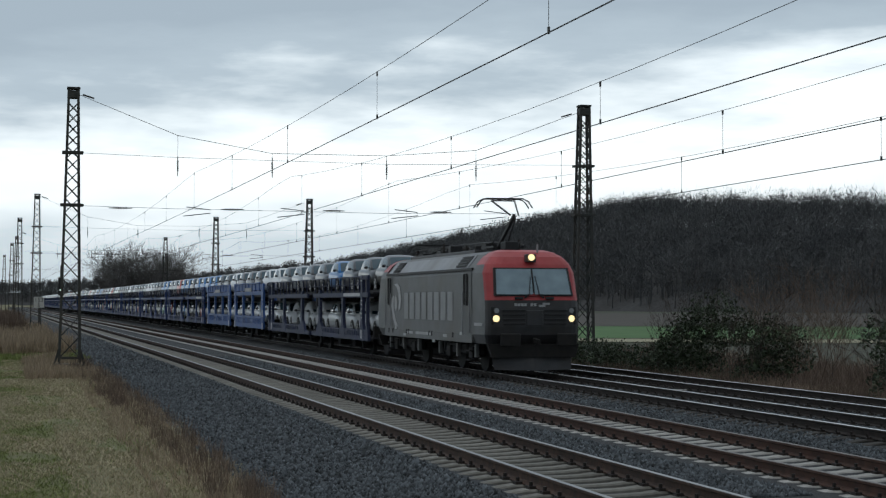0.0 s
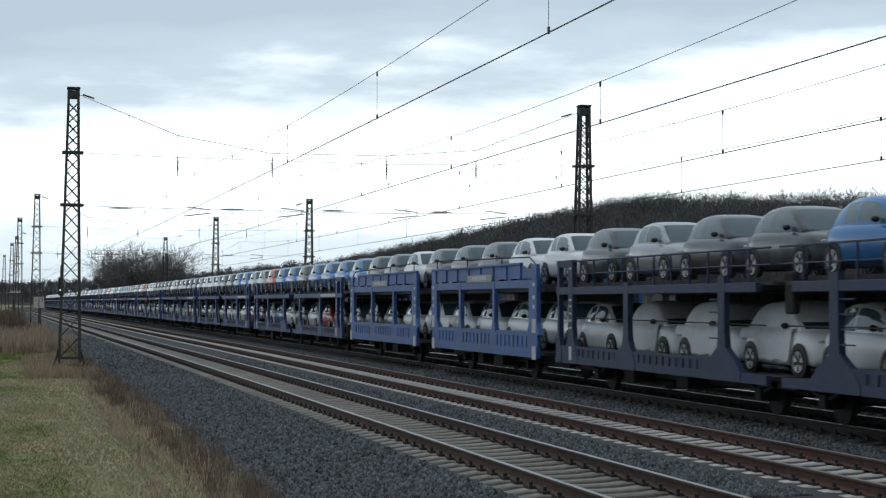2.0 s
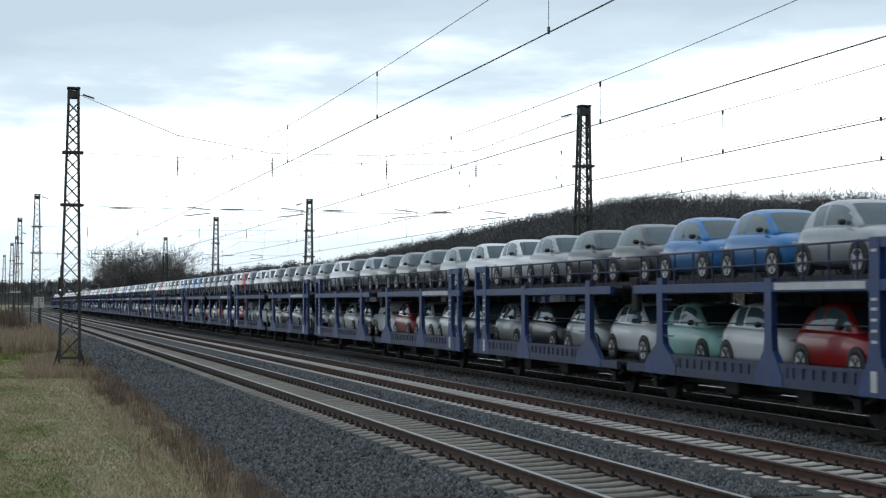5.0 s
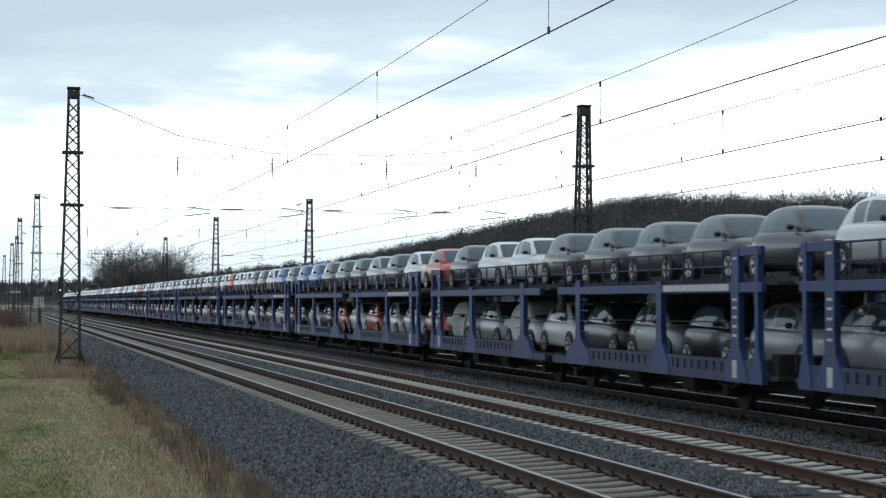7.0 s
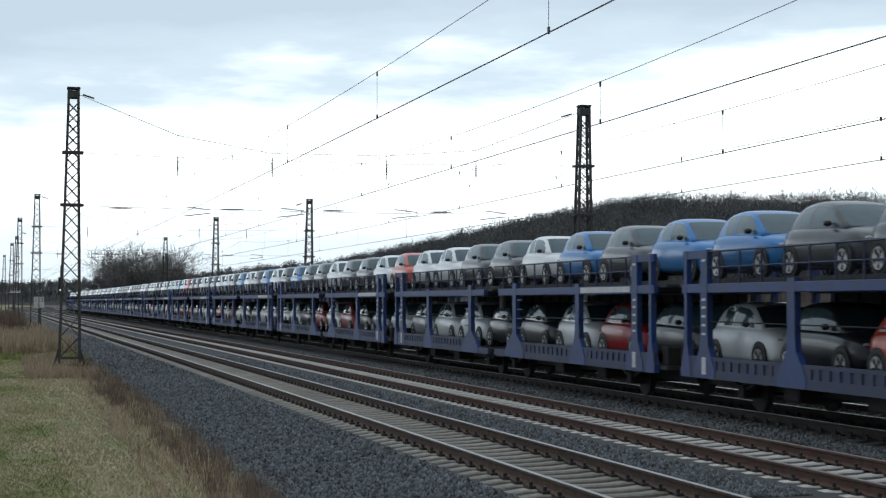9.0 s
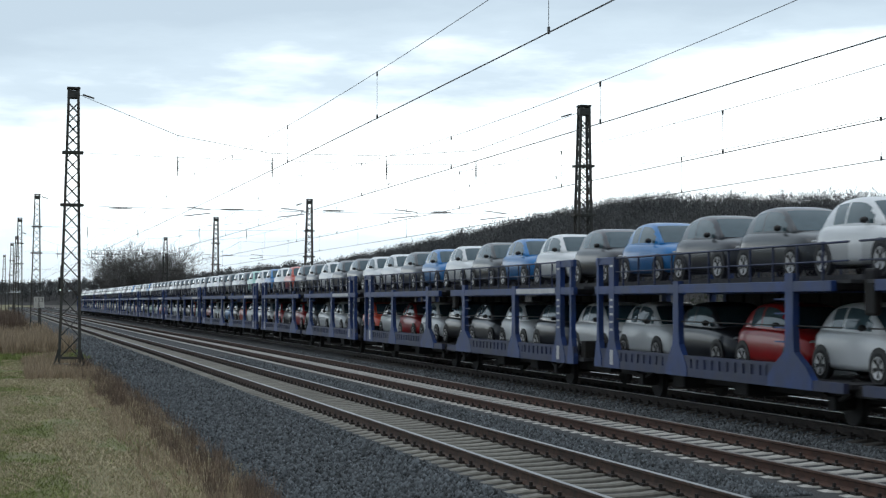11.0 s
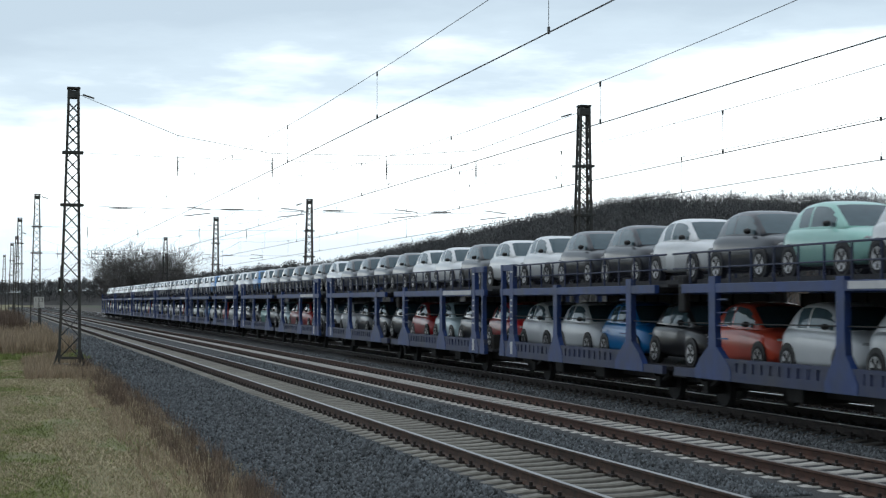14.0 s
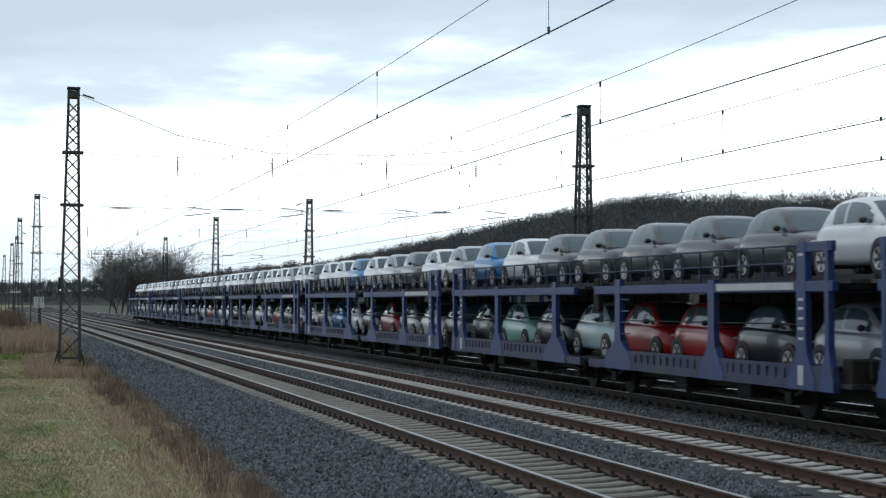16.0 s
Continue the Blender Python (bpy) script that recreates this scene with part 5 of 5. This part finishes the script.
def cross_span(y, xl, xr, top_l, top_r):
    """Head span and two steady spans between two masts, with insulators over each track."""
    sp = holder("cross_span", "cross span of thin wires with dark insulators between two masts", "overhead wire", "cross spans")
    xs = [track_x(k, y) for k in range(4)]
    xs = [x + d for x, d in zip(xs, (-0.62, -0.62, -0.22, 0.45))]
    hz = [8.85, 8.2, 8.2, 8.5]
    pts = [(xl, y, top_l)] + [(x, y, z) for x, z in zip(xs, hz)] + [(xr, y, top_r)]
    bm = bmesh.new()
    pipe(bm, pts, 0.011, 5)
    part("head_span_wire", bm, M["wire"], sp)
    for z0, z1 in ((8.08, 7.85), (5.98, 5.82)):
        bm = bmesh.new()
        pipe(bm, [(xl, y, z0), (xs[0], y, (z0 + z1) / 2), (xs[2], y, z1), (xr, y, (z0 + z1) / 2)], 0.008, 5)
        part("steady_wire", bm, M["wire"], sp)
    def insulator(x, z, along):
        bm = bmesh.new()
        for i in range(6):
            if along:
                disc(bm, (x - 0.30 + i * 0.1, y, z), 0.055, 0, 0.05, 8, r2=0.03)
            else:
                disc(bm, (x, y, z + i * 0.075), 0.05, 2, 0.045, 8, r2=0.028)
        if along:
            bar(bm, (x - 0.45, y, z), (x + 0.45, y, z), 0.035)
        else:
            bar(bm, (x, y, z - 0.2), (x, y, z + 0.62), 0.03)
        part("insulator", bm, M["ceramic"], sp)
    for k, x in enumerate(xs):
        insulator(x, 7.42, False)
        bm = bmesh.new()
        bar(bm, (x, y, hz[k]), (x, y, 8.0), 0.012)
        part("hanger", bm, M["wire"], sp)
        bm = bmesh.new()        # steady arm
        pipe(bm, [(x + 0.35, y, 5.98), (x + 1.3, y, 5.88), (x + 1.32, y, 5.74), (x + 0.25, y + 0.2, 5.62)], 0.02, 6)
        part("steady_arm", bm, M["wire"], sp)
    for x in (xl + 1.8, xs[0] + 2.2, xs[1] + 2.55, xs[2] + 2.3):
        insulator(x, 5.9, True)
    for x, z, d in ((xl + 0.5, top_l - 0.13, 1), (xr - 0.5, top_r - 0.13, -1)):
        bm = bmesh.new()
        bar(bm, (x - 0.2 * d, y, z + 0.07), (x + 0.25 * d, y, z - 0.07), 0.06)
        part("strain_insulator", bm, M["ceramic"], sp)


cross_span(71.0, 1.7, 22.6, 10.45, 10.2)
cross_span(141.0, 0.6, 21.7, 10.45, 10.2)
cross_span(211.0, -1.2, 18.0, 10.3, 10.2)

# kilometre board on the second mast
kb = holder("kilometre_board", "white kilometre board with black figures on the mast", "sign", m=pose(0.72, 140.6, 2.12))
bm = bmesh.new()
box(bm, -0.39, 0.39, -0.02, 0.02, -0.42, 0.42, 0.01)
part("board", bm, M["sign"], kb)
bm = bmesh.new()
box(bm, -0.05, 0.05, 0.0, 0.06, -2.5, 0.3)
part("post", bm, M["mast"], kb)
for txt, z in (("152", 0.04), ("6", -0.36)):
    cu = bpy.data.curves.new("figure", "FONT")
    cu.body, cu.size, cu.align_x, cu.extrude = txt, 0.46, "CENTER", 0.003
    cu.materials.append(M["ink"])
    t = new("figure", cu)
    t.parent = kb
    t.matrix_basis = pose(0, -0.028, z, 90, 0, 0)

# light signal beside the line
sg = holder("light_signal", "slim dark light signal with one pale lamp lit", "railway signal", m=pose(2.55, 150, -0.4))
bm = bmesh.new()
disc(bm, (0, 0, 0), 0.07, 2, 5.6, 8)
part("post", bm, M["mast"], sg)
bm = bmesh.new()
box(bm, -0.22, 0.22, -0.1, 0.1, 3.1, 4.6, 0.04)
part("head", bm, M["black_trim"], sg)
bm = bmesh.new()
disc(bm, (0.0, -0.1, 3.55), 0.10, 1, -0.03, 10)
bmesh.ops.recalc_face_normals(bm, faces=bm.faces[:])
part("lamp", bm, M["signal_on"], sg, "lit pale signal lamp")

# a pale board lying between the outer tracks
bm = bmesh.new()
box(bm, -0.06, 0.06, -0.65, 0.65, -0.02, 0.03, 0.008)
tagged(part("board", bm, M["sleeper_new"], m=pose(17.05, 44.3, -0.19, 0, 0, 62)), "pale weathered board lying on the ballast", "board")
# ---- vegetation ----
RNG = np.random.default_rng(11)


def stuff(name, verts, faces, mat, label, category):
    me = bpy.data.meshes.new(name)
    me.from_pydata(verts, [], faces)
    me.materials.append(mat)
    return tagged(part(name, me, None), label, category, kind="stuff")


def tri_stuff(name, P, mat, label, category):
    """P: n x 3 x 3 corner points, a loose triangle each."""
    n = len(P)
    me = bpy.data.meshes.new(name)
    me.vertices.add(n * 3)
    me.vertices.foreach_set("co", np.asarray(P, np.float32).ravel())
    me.loops.add(n * 3)
    me.loops.foreach_set("vertex_index", np.arange(n * 3, dtype=np.int32))
    me.polygons.add(n)
    me.polygons.foreach_set("loop_start", np.arange(0, n * 3, 3, dtype=np.int32))
    me.update()
    me.validate()
    me.materials.append(mat)
    return tagged(part(name, me, None), label, category, kind="stuff")


def bend_np(y):
    c = np.minimum(y, BEND_END)
    return BEND * c * c + 2 * BEND * BEND_END * (y - c)


def blades(n, x0, x1, y0, y1, h0, h1, width, lean=0.5, z=-0.42, near=1.6, patch=None):
    """Loose blades, denser towards the eye, in an area beside the line."""
    u = RNG.random(n) ** near
    y = y0 + (y1 - y0) * u
    x = x0 + (x1 - x0) * RNG.random(n)
    if patch:
        keep = np.array([noise.noise((a * patch[0], b * patch[1], patch[2])) > patch[3] for a, b in zip(x, y)])
        x, y = x[keep], y[keep]
        n = len(x)
    base = np.stack([x + bend_np(y), y, np.full(n, z)], 1)
    h = h0 + (h1 - h0) * RNG.random(n)
    a = RNG.random(n) * 2 * np.pi
    w = np.stack([np.cos(a), np.sin(a), 0 * a], 1) * (width * (0.6 + 0.8 * RNG.random(n)) * (1 + (y - y0) / 80))[:, None]
    tip = base + np.stack([RNG.normal(0, lean, n) * h, RNG.normal(0, lean, n) * h, h], 1)
    return np.stack([base - w, base + w, tip], 1)


tri_stuff("short_grass", np.concatenate([blades(34000, -1.0, 2.4, 20, 95, 0.02, 0.06, 0.006, 0.9), blades(40000, -1.0, 0.9, 20, 95, 0.02, 0.06, 0.006, 0.9, patch=(0.5, 0.18, 6.0, -0.05)), blades(15000, -3.5, 3.2, 80, 200, 0.08, 0.22, 0.02, 0.6)]), M["green_grass"], "short green winter grass of the meadow", "grass")
tri_stuff("bleached_grass", np.concatenate([blades(105000, -0.6, 2.9, 20, 80, 0.02, 0.065, 0.006, 0.95, patch=(0.8, 0.35, 2.0, -0.2)), blades(24000, 0.6, 2.9, 20, 70, 0.03, 0.11, 0.006, 0.8, patch=(0.7, 0.3, 8.0, -0.1))]), M["pale_grass"], "bleached dry grass in patches on the meadow", "grass")
tri_stuff("dry_weeds", np.concatenate([blades(15000, 1.7, 3.15, 20, 66, 0.05, 0.24, 0.005, 0.4, patch=(2.2, 1.1, 7.0, -0.05)), blades(7000, 0.2, 2.6, 60, 86, 0.12, 0.42, 0.012, 0.3, patch=(0.6, 0.3, 4.0, -0.15)),
                                       blades(8000, -1.2, 2.9, 88, 160, 0.4, 1.2, 0.025, 0.25, patch=(0.5, 0.2, 4.0, -0.1))]), M["dry_grass"], "tall straw-coloured dry grass at the ballast edge", "grass")
tri_stuff("rusty_weeds", np.concatenate([blades(12000, 2.3, 3.2, 20, 58, 0.10, 0.42, 0.0045, 0.22, patch=(2.6, 1.3, 9.0, 0.08)), blades(5000, 2.0, 3.0, 44, 76, 0.12, 0.5, 0.007, 0.25, patch=(2.0, 0.7, 5.0, 0.1)),
                                         blades(6000, -2.5, 1.0, 130, 210, 0.8, 2.0, 0.04, 0.25)]), M["rust_grass"], "rusty brown dead weeds at the ballast edge", "weeds")

# loose ballast stones: small uneven lumps
OCT_V = np.array([(1, 0, 0), (-1, 0, 0), (0, 1, 0), (0, -1, 0), (0, 0, 1), (0.3, 0.2, -1)], np.float32)
OCT_F = np.array([(0, 2, 4), (2, 1, 4), (1, 3, 4), (3, 0, 4), (2, 0, 5), (1, 2, 5), (3, 1, 5), (0, 3, 5)], np.int32)
BED_X = np.array([p[0] for p in bed_profile])
BED_Z = np.array([p[1] for p in bed_profile])


def stones(n, d0, d1, y0, y1, near):
    u = RNG.random(n) ** near
    y = y0 + (y1 - y0) * u
    d = d0 + (d1 - d0) * RNG.random(n)
    z = np.interp(d, BED_X, BED_Z) + 0.004
    x = TRACK[0][0] + TRACK[0][1] * np.minimum(y, BEND_END) + bend_np(y) + d
    s = RNG.uniform(0.024, 0.058, n) * (1 + np.maximum(0, y - 45) / 60)
    a = RNG.random(n) * 2 * np.pi
    V = OCT_V[None] * (s[:, None, None] * RNG.uniform(0.6, 1.25, (n, 6, 1)) * RNG.uniform(0.65, 1.2, (n, 1, 3)))
    ca, sa = np.cos(a)[:, None], np.sin(a)[:, None]
    X = V[..., 0] * ca - V[..., 1] * sa
    Yy = V[..., 0] * sa + V[..., 1] * ca
    return np.stack([X + x[:, None], Yy + y[:, None], V[..., 2] + z[:, None]], -1)


SV = np.concatenate([stones(36000, -4.2, -1.3, 18, 60, 1.5), stones(9000, -4.2, -1.3, 55, 120, 1.2), stones(13000, 1.35, 2.3, 20, 75, 1.4), stones(15000, 5.0, 6.6, 25, 85, 1.4), stones(8000, 8.8, 9.7, 30, 80, 1.2), stones(7000, 6.7, 9.0, 28, 60, 1.3), stones(5000, 10.0, 12.4, 32, 70, 1.3)])
me = bpy.data.meshes.new("ballast_stones")
n = len(SV)
me.vertices.add(n * 6)
me.vertices.foreach_set("co", SV.astype(np.float32).ravel())
idx = (OCT_F[None] + (np.arange(n, dtype=np.int32) * 6)[:, None, None]).reshape(-1, 3)
me.loops.add(len(idx) * 3)
me.loops.foreach_set("vertex_index", idx.ravel())
me.polygons.add(len(idx))
me.polygons.foreach_set("loop_start", np.arange(0, len(idx) * 3, 3, dtype=np.int32))
me.update()
me.validate()
me.materials.append(M["stone"])
tagged(part("ballast_stones", me, None), "loose grey crushed stones on the ballast bed", "gravel", kind="stuff")


# bare trees: tapering limbs that fork into fine twigs
def grow(rng, bm_v, bm_f, p, d, length, r, level, fork=3, droop=0.0, spread=0.55, thin=0.004):
    steps = 3 if level > 1 else 2
    ring = None
    for i in range(steps + 1):
        rr = r * (1 - 0.55 * i / steps)
        u = d.cross(Vector((0.3, 0.2, 1))).normalized()
        w = u.cross(d)
        o = len(bm_v)
        for k in range(3):
            a = 2.094 * k
            q = p + u * (rr * math.cos(a)) + w * (rr * math.sin(a))
            bm_v.append((q.x, q.y, q.z))
        if ring is not None:
            for k in range(3):
                bm_f.append((ring + k, ring + (k + 1) % 3, o + (k + 1) % 3, o + k))
        ring = o
        if i < steps:
            d = (d + Vector((rng.gauss(0, 0.10), rng.gauss(0, 0.10), rng.gauss(0.03, 0.06) - droop))).normalized()
            p = p + d * (length / steps)
            if level > 0 and i >= 0:
                for _ in range(fork if i == steps - 1 else max(1, fork - 2)):
                    nd = (d + Vector((rng.gauss(0, spread), rng.gauss(0, spread), rng.gauss(0.12, 0.3)))).normalized()
                    grow(rng, bm_v, bm_f, p, nd, length * rng.uniform(0.5, 0.8), max(rr * 0.55, thin), level - 1, fork, droop, spread, thin)


def bare_tree(rng, h, levels, trunk_r, fork, spread=0.55):
    v, f = [], []
    grow(rng, v, f, Vector((0, 0, -0.1)), Vector((0, 0, 1)), h * 0.45, trunk_r, levels, fork, 0.0, spread, 0.016)
    return v, f


def tree_mesh(v, f, mat):
    me = bpy.data.meshes.new("branches")
    me.from_pydata(v, [], f)
    me.materials.append(mat)
    return me


# two clumps of bare trees beyond the bend of the line
rt = random.Random(4)
TREE_MESHES = [tree_mesh(*bare_tree(random.Random(20 + i), 11.0, 4, 0.20, 4, 0.62), M["bark_hazy"]) for i in range(4)]
for px, d, sc in ((0.043, 330, 0.84), (0.048, 345, 1.0), (0.053, 335, 0.98), (0.058, 350, 0.9), (0.067, 330, 0.86), (0.072, 345, 1.03), (0.078, 335, 1.02), (0.083, 350, 0.92), (0.050, 352, 0.95), (0.075, 352, 1.0)):
    t = holder("tree", "leafless deciduous tree in winter beyond the tracks", "tree", "bare trees by the line", pose(d * math.tan(px), d, -1.2, 0, 0, rt.uniform(0, 360)))
    t.scale = (sc * 1.1,) * 3
    part("crown", TREE_MESHES[rt.randrange(4)], None, t)


# the wooded hill: a long ridge beside the valley, and its leafless wood
RIDGE = [((330, 240), 13.5, 17), ((262, 420), 17.5, 17), ((215, 560), 23.0, 18), ((195, 720), 31.0, 18), ((190, 900), 30.0, 16), ((150, 1200), 19, 13), ((60, 1500), 11, 12), ((-120, 1700), 8, 11), ((-420, 1800), 8, 11)]


def ridge_at(q):
    i = min(int(q), len(RIDGE) - 2)
    f = q - i
    (a, za, ta), (b, zb, tb) = RIDGE[i], RIDGE[i + 1]
    p = Vector((a[0] + (b[0] - a[0]) * f, a[1] + (b[1] - a[1]) * f, 0))
    d = Vector((b[0] - a[0], b[1] - a[1], 0)).normalized()
    return p, Vector((d.y, -d.x, 0)), za + (zb - za) * f, ta + (tb - ta) * f


bm = bmesh.new()
rows = []
for i in range(81):
    p, out, zt, th = ridge_at(i / 80 * (len(RIDGE) - 1))
    rows.append([bm.verts.new(p + out * d + Vector((0, 0, -1.2 + (zt + 2) * h + (0.8 * noise.noise((i * 0.6, d * 0.1, 0)) if h > 0 else 0)))) for d, h in ((-18, 0), (0, 0.25), (25, 0.65), (55, 1.0), (110, 1.15), (260, 0.9), (500, 0.0))])
for a, b in zip(rows, rows[1:]):
    for k in range(len(a) - 1):
        bm.faces.new((a[k], a[k + 1], b[k + 1], b[k]))
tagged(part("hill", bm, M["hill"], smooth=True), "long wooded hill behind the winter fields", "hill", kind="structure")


def wood(n, q0, q1, d0, d1, size=1.0, thick=1.0):
    out = []
    for i in range(n):
        q = q0 + (q1 - q0) * RNG.random()
        p, o, zt, th = ridge_at(q)
        d = d0 + (d1 - d0) * RNG.random() ** 0.8
        zb = -1.2 + (zt + 2) * float(np.interp(d, (-18, 0, 25, 55, 110, 260), (0, 0.25, 0.65, 1.0, 1.15, 0.9)))
        c = np.array([p.x + o.x * d, p.y + o.y * d, zb])
        h = th * size * RNG.uniform(0.72, 1.12)
        m = 150
        cw = h * RNG.uniform(0.20, 0.36)        # half width of the crown
        k = np.array([[(-0.16, 0, -0.5), (0.16, 0, -0.5), (0, 0, h * 0.8)], [(0, -0.16, -0.5), (0, 0.16, -0.5), (0, 0, h * 0.8)]])
        # short twigs fill a rounded crown and end in a fuzzy edge
        dirs = RNG.normal(0, 1, (m, 3))
        dirs[:, 2] = dirs[:, 2] * 0.9 + 0.25
        dirs /= np.linalg.norm(dirs, axis=1, keepdims=True)
        ell = np.array([cw, cw, h * 0.40])
        s = dirs * RNG.uniform(0.15, 0.92, (m, 1)) * ell + np.array([0, 0, h * 0.57])
        go = dirs * 0.7 + RNG.normal(0, 0.45, (m, 3)) + np.array([0, 0, 0.25])
        e = s + go * RNG.uniform(0.04, 0.12, (m, 1)) * h
        wv = RNG.normal(0, 1, (m, 3))
        wv = wv / np.linalg.norm(wv, axis=1, keepdims=True) * RNG.uniform(0.025, 0.08, (m, 1)) * thick * (1 + 0.35 * q)
        out.append(np.concatenate([k, np.stack([s - wv, s + wv, e], 1)]) + c)
    return np.concatenate(out)


tri_stuff("hill_wood", np.concatenate([wood(5200, 0.3, 5.0, -8, 80), wood(700, 0.3, 4.0, -16, 6, 0.5)]), M["wood_hazy"], "dense leafless winter wood covering the hill", "woods")
tri_stuff("far_wood", wood(1400, 5.0, 8.0, -5, 60, 1.15, 1.8), M["wood_hazy"], "distant leafless woods on the horizon", "woods")


# shrubs beyond the outer track
def leaf_cloud(n, c, rad, size):
    """Leaves scattered in an uneven mound."""
    a = RNG.random(n) * 2 * np.pi
    ph = np.arccos(RNG.uniform(-0.1, 1, n))
    r = RNG.uniform(0.55, 1.0, n) ** 0.5 * (1 + 0.35 * np.sin(a * 3 + c[0]) * np.sin(ph * 4))
    p = np.stack([np.cos(a) * np.sin(ph) * r * rad[0], np.sin(a) * np.sin(ph) * r * rad[1], np.cos(ph) * r * rad[2]], 1) + np.array(c)
    u, v = RNG.normal(0, 1, (n, 3)), RNG.normal(0, 1, (n, 3))
    s = size * RNG.uniform(0.6, 1.4, (n, 1))
    u = u / np.linalg.norm(u, axis=1, keepdims=True) * s
    v = v / np.linalg.norm(v, axis=1, keepdims=True) * s
    return np.stack([p - u, p + u * 0.6 + v, p + u - v * 0.5], 1)


def leaf_mesh(P, mat):
    me = bpy.data.meshes.new("leaves")
    n = len(P)
    me.from_pydata(P.reshape(-1, 3).tolist(), [], np.arange(n * 3).reshape(n, 3).tolist())
    me.materials.append(mat)
    return me


def shrub(x, y, h, rad, leaves, label, seed, red=False, levels=3):
    sh = holder("shrub", label, "shrub", "shrubs beside the outer track", pose(x, y, -0.7))
    rs = random.Random(seed)
    v, f = [], []
    for i in range(9):
        d = Vector((rs.gauss(0, 0.35), rs.gauss(0, 0.35), 1)).normalized()
        grow(rs, v, f, Vector((rs.gauss(0, rad * 0.35), rs.gauss(0, rad * 0.35), 0)), d, h * rs.uniform(0.35, 0.55), 0.022, levels, 3, 0.0, 0.45)
    part("branching_stem", tree_mesh(v, f, M["rust_grass"] if red else M["bark"]), None, sh)
    if leaves:
        P = np.concatenate([leaf_cloud(leaves // 4, (rs.uniform(-0.5, 0.5) * rad, rs.uniform(-0.5, 0.5) * rad, h * q), (rad * 0.7, rad * 0.7, h * 0.32), 0.05) for q in (0.12, 0.3, 0.45, 0.6)])
        part("leaves", leaf_mesh(P, M["ivy"]), None, sh, "dark green ivy leaves")
    return sh


shrub(22.0, 55.5, 3.3, 1.7, 9000, "dense ivy-covered shrub beside the outer track", 1)
shrub(22.6, 52.0, 2.6, 1.5, 5000, "ivy-covered shrub beside the outer track", 2)
shrub(23.6, 52.0, 3.4, 1.2, 0, "leafless reddish sapling shrub beside the outer track", 3, True)
shrub(23.6, 49.5, 3.6, 1.2, 0, "leafless reddish sapling shrub beside the outer track", 4, True)
shrub(22.6, 41.5, 3.3, 1.5, 3500, "dark tangled bush beside the outer track", 5)
shrub(23.5, 43.5, 2.9, 1.4, 2500, "dark tangled bush beside the outer track", 6)
for i in range(9):
    shrub(21.7 + 0.5 * math.sin(i * 2.1), 57.5 + i * 2.6, 1.5, 1.3, 2600, "low ivy and bramble bush beside the outer track", 10 + i, levels=2)
tri_stuff("bank_grass", np.concatenate([blades(30000, 20.0, 34, 36, 90, 0.3, 1.0, 0.016, 0.35, z=-0.85, near=1.0), blades(16000, 19.9, 23.5, 36, 62, 0.25, 0.85, 0.012, 0.35, z=-0.75, near=1.0, patch=(0.5, 0.25, 1.0, -0.15)), blades(9000, 19.6, 22.5, 50, 70, 0.2, 0.6, 0.012, 0.4, z=-0.7, near=1.0)]), M["rust_grass"], "rusty brown dead grass on the bank beyond the tracks", "grass")
tri_stuff("bank_straw", blades(7000, 19.8, 22.5, 40, 60, 0.2, 0.7, 0.011, 0.4, z=-0.72, near=1.0, patch=(0.6, 0.3, 3.0, 0.0)), M["dry_grass"], "pale straw grass on the bank beyond the tracks", "grass")
tri_stuff("bank_creeper", np.concatenate([leaf_cloud(900, (20.6 + 1.2 * RNG.random(), y, -0.7), (1.0, 1.6, 0.45), 0.05) for y in np.arange(50, 84, 2.0)]), M["ivy"], "dark green creeper covering the bank", "undergrowth")
motions()
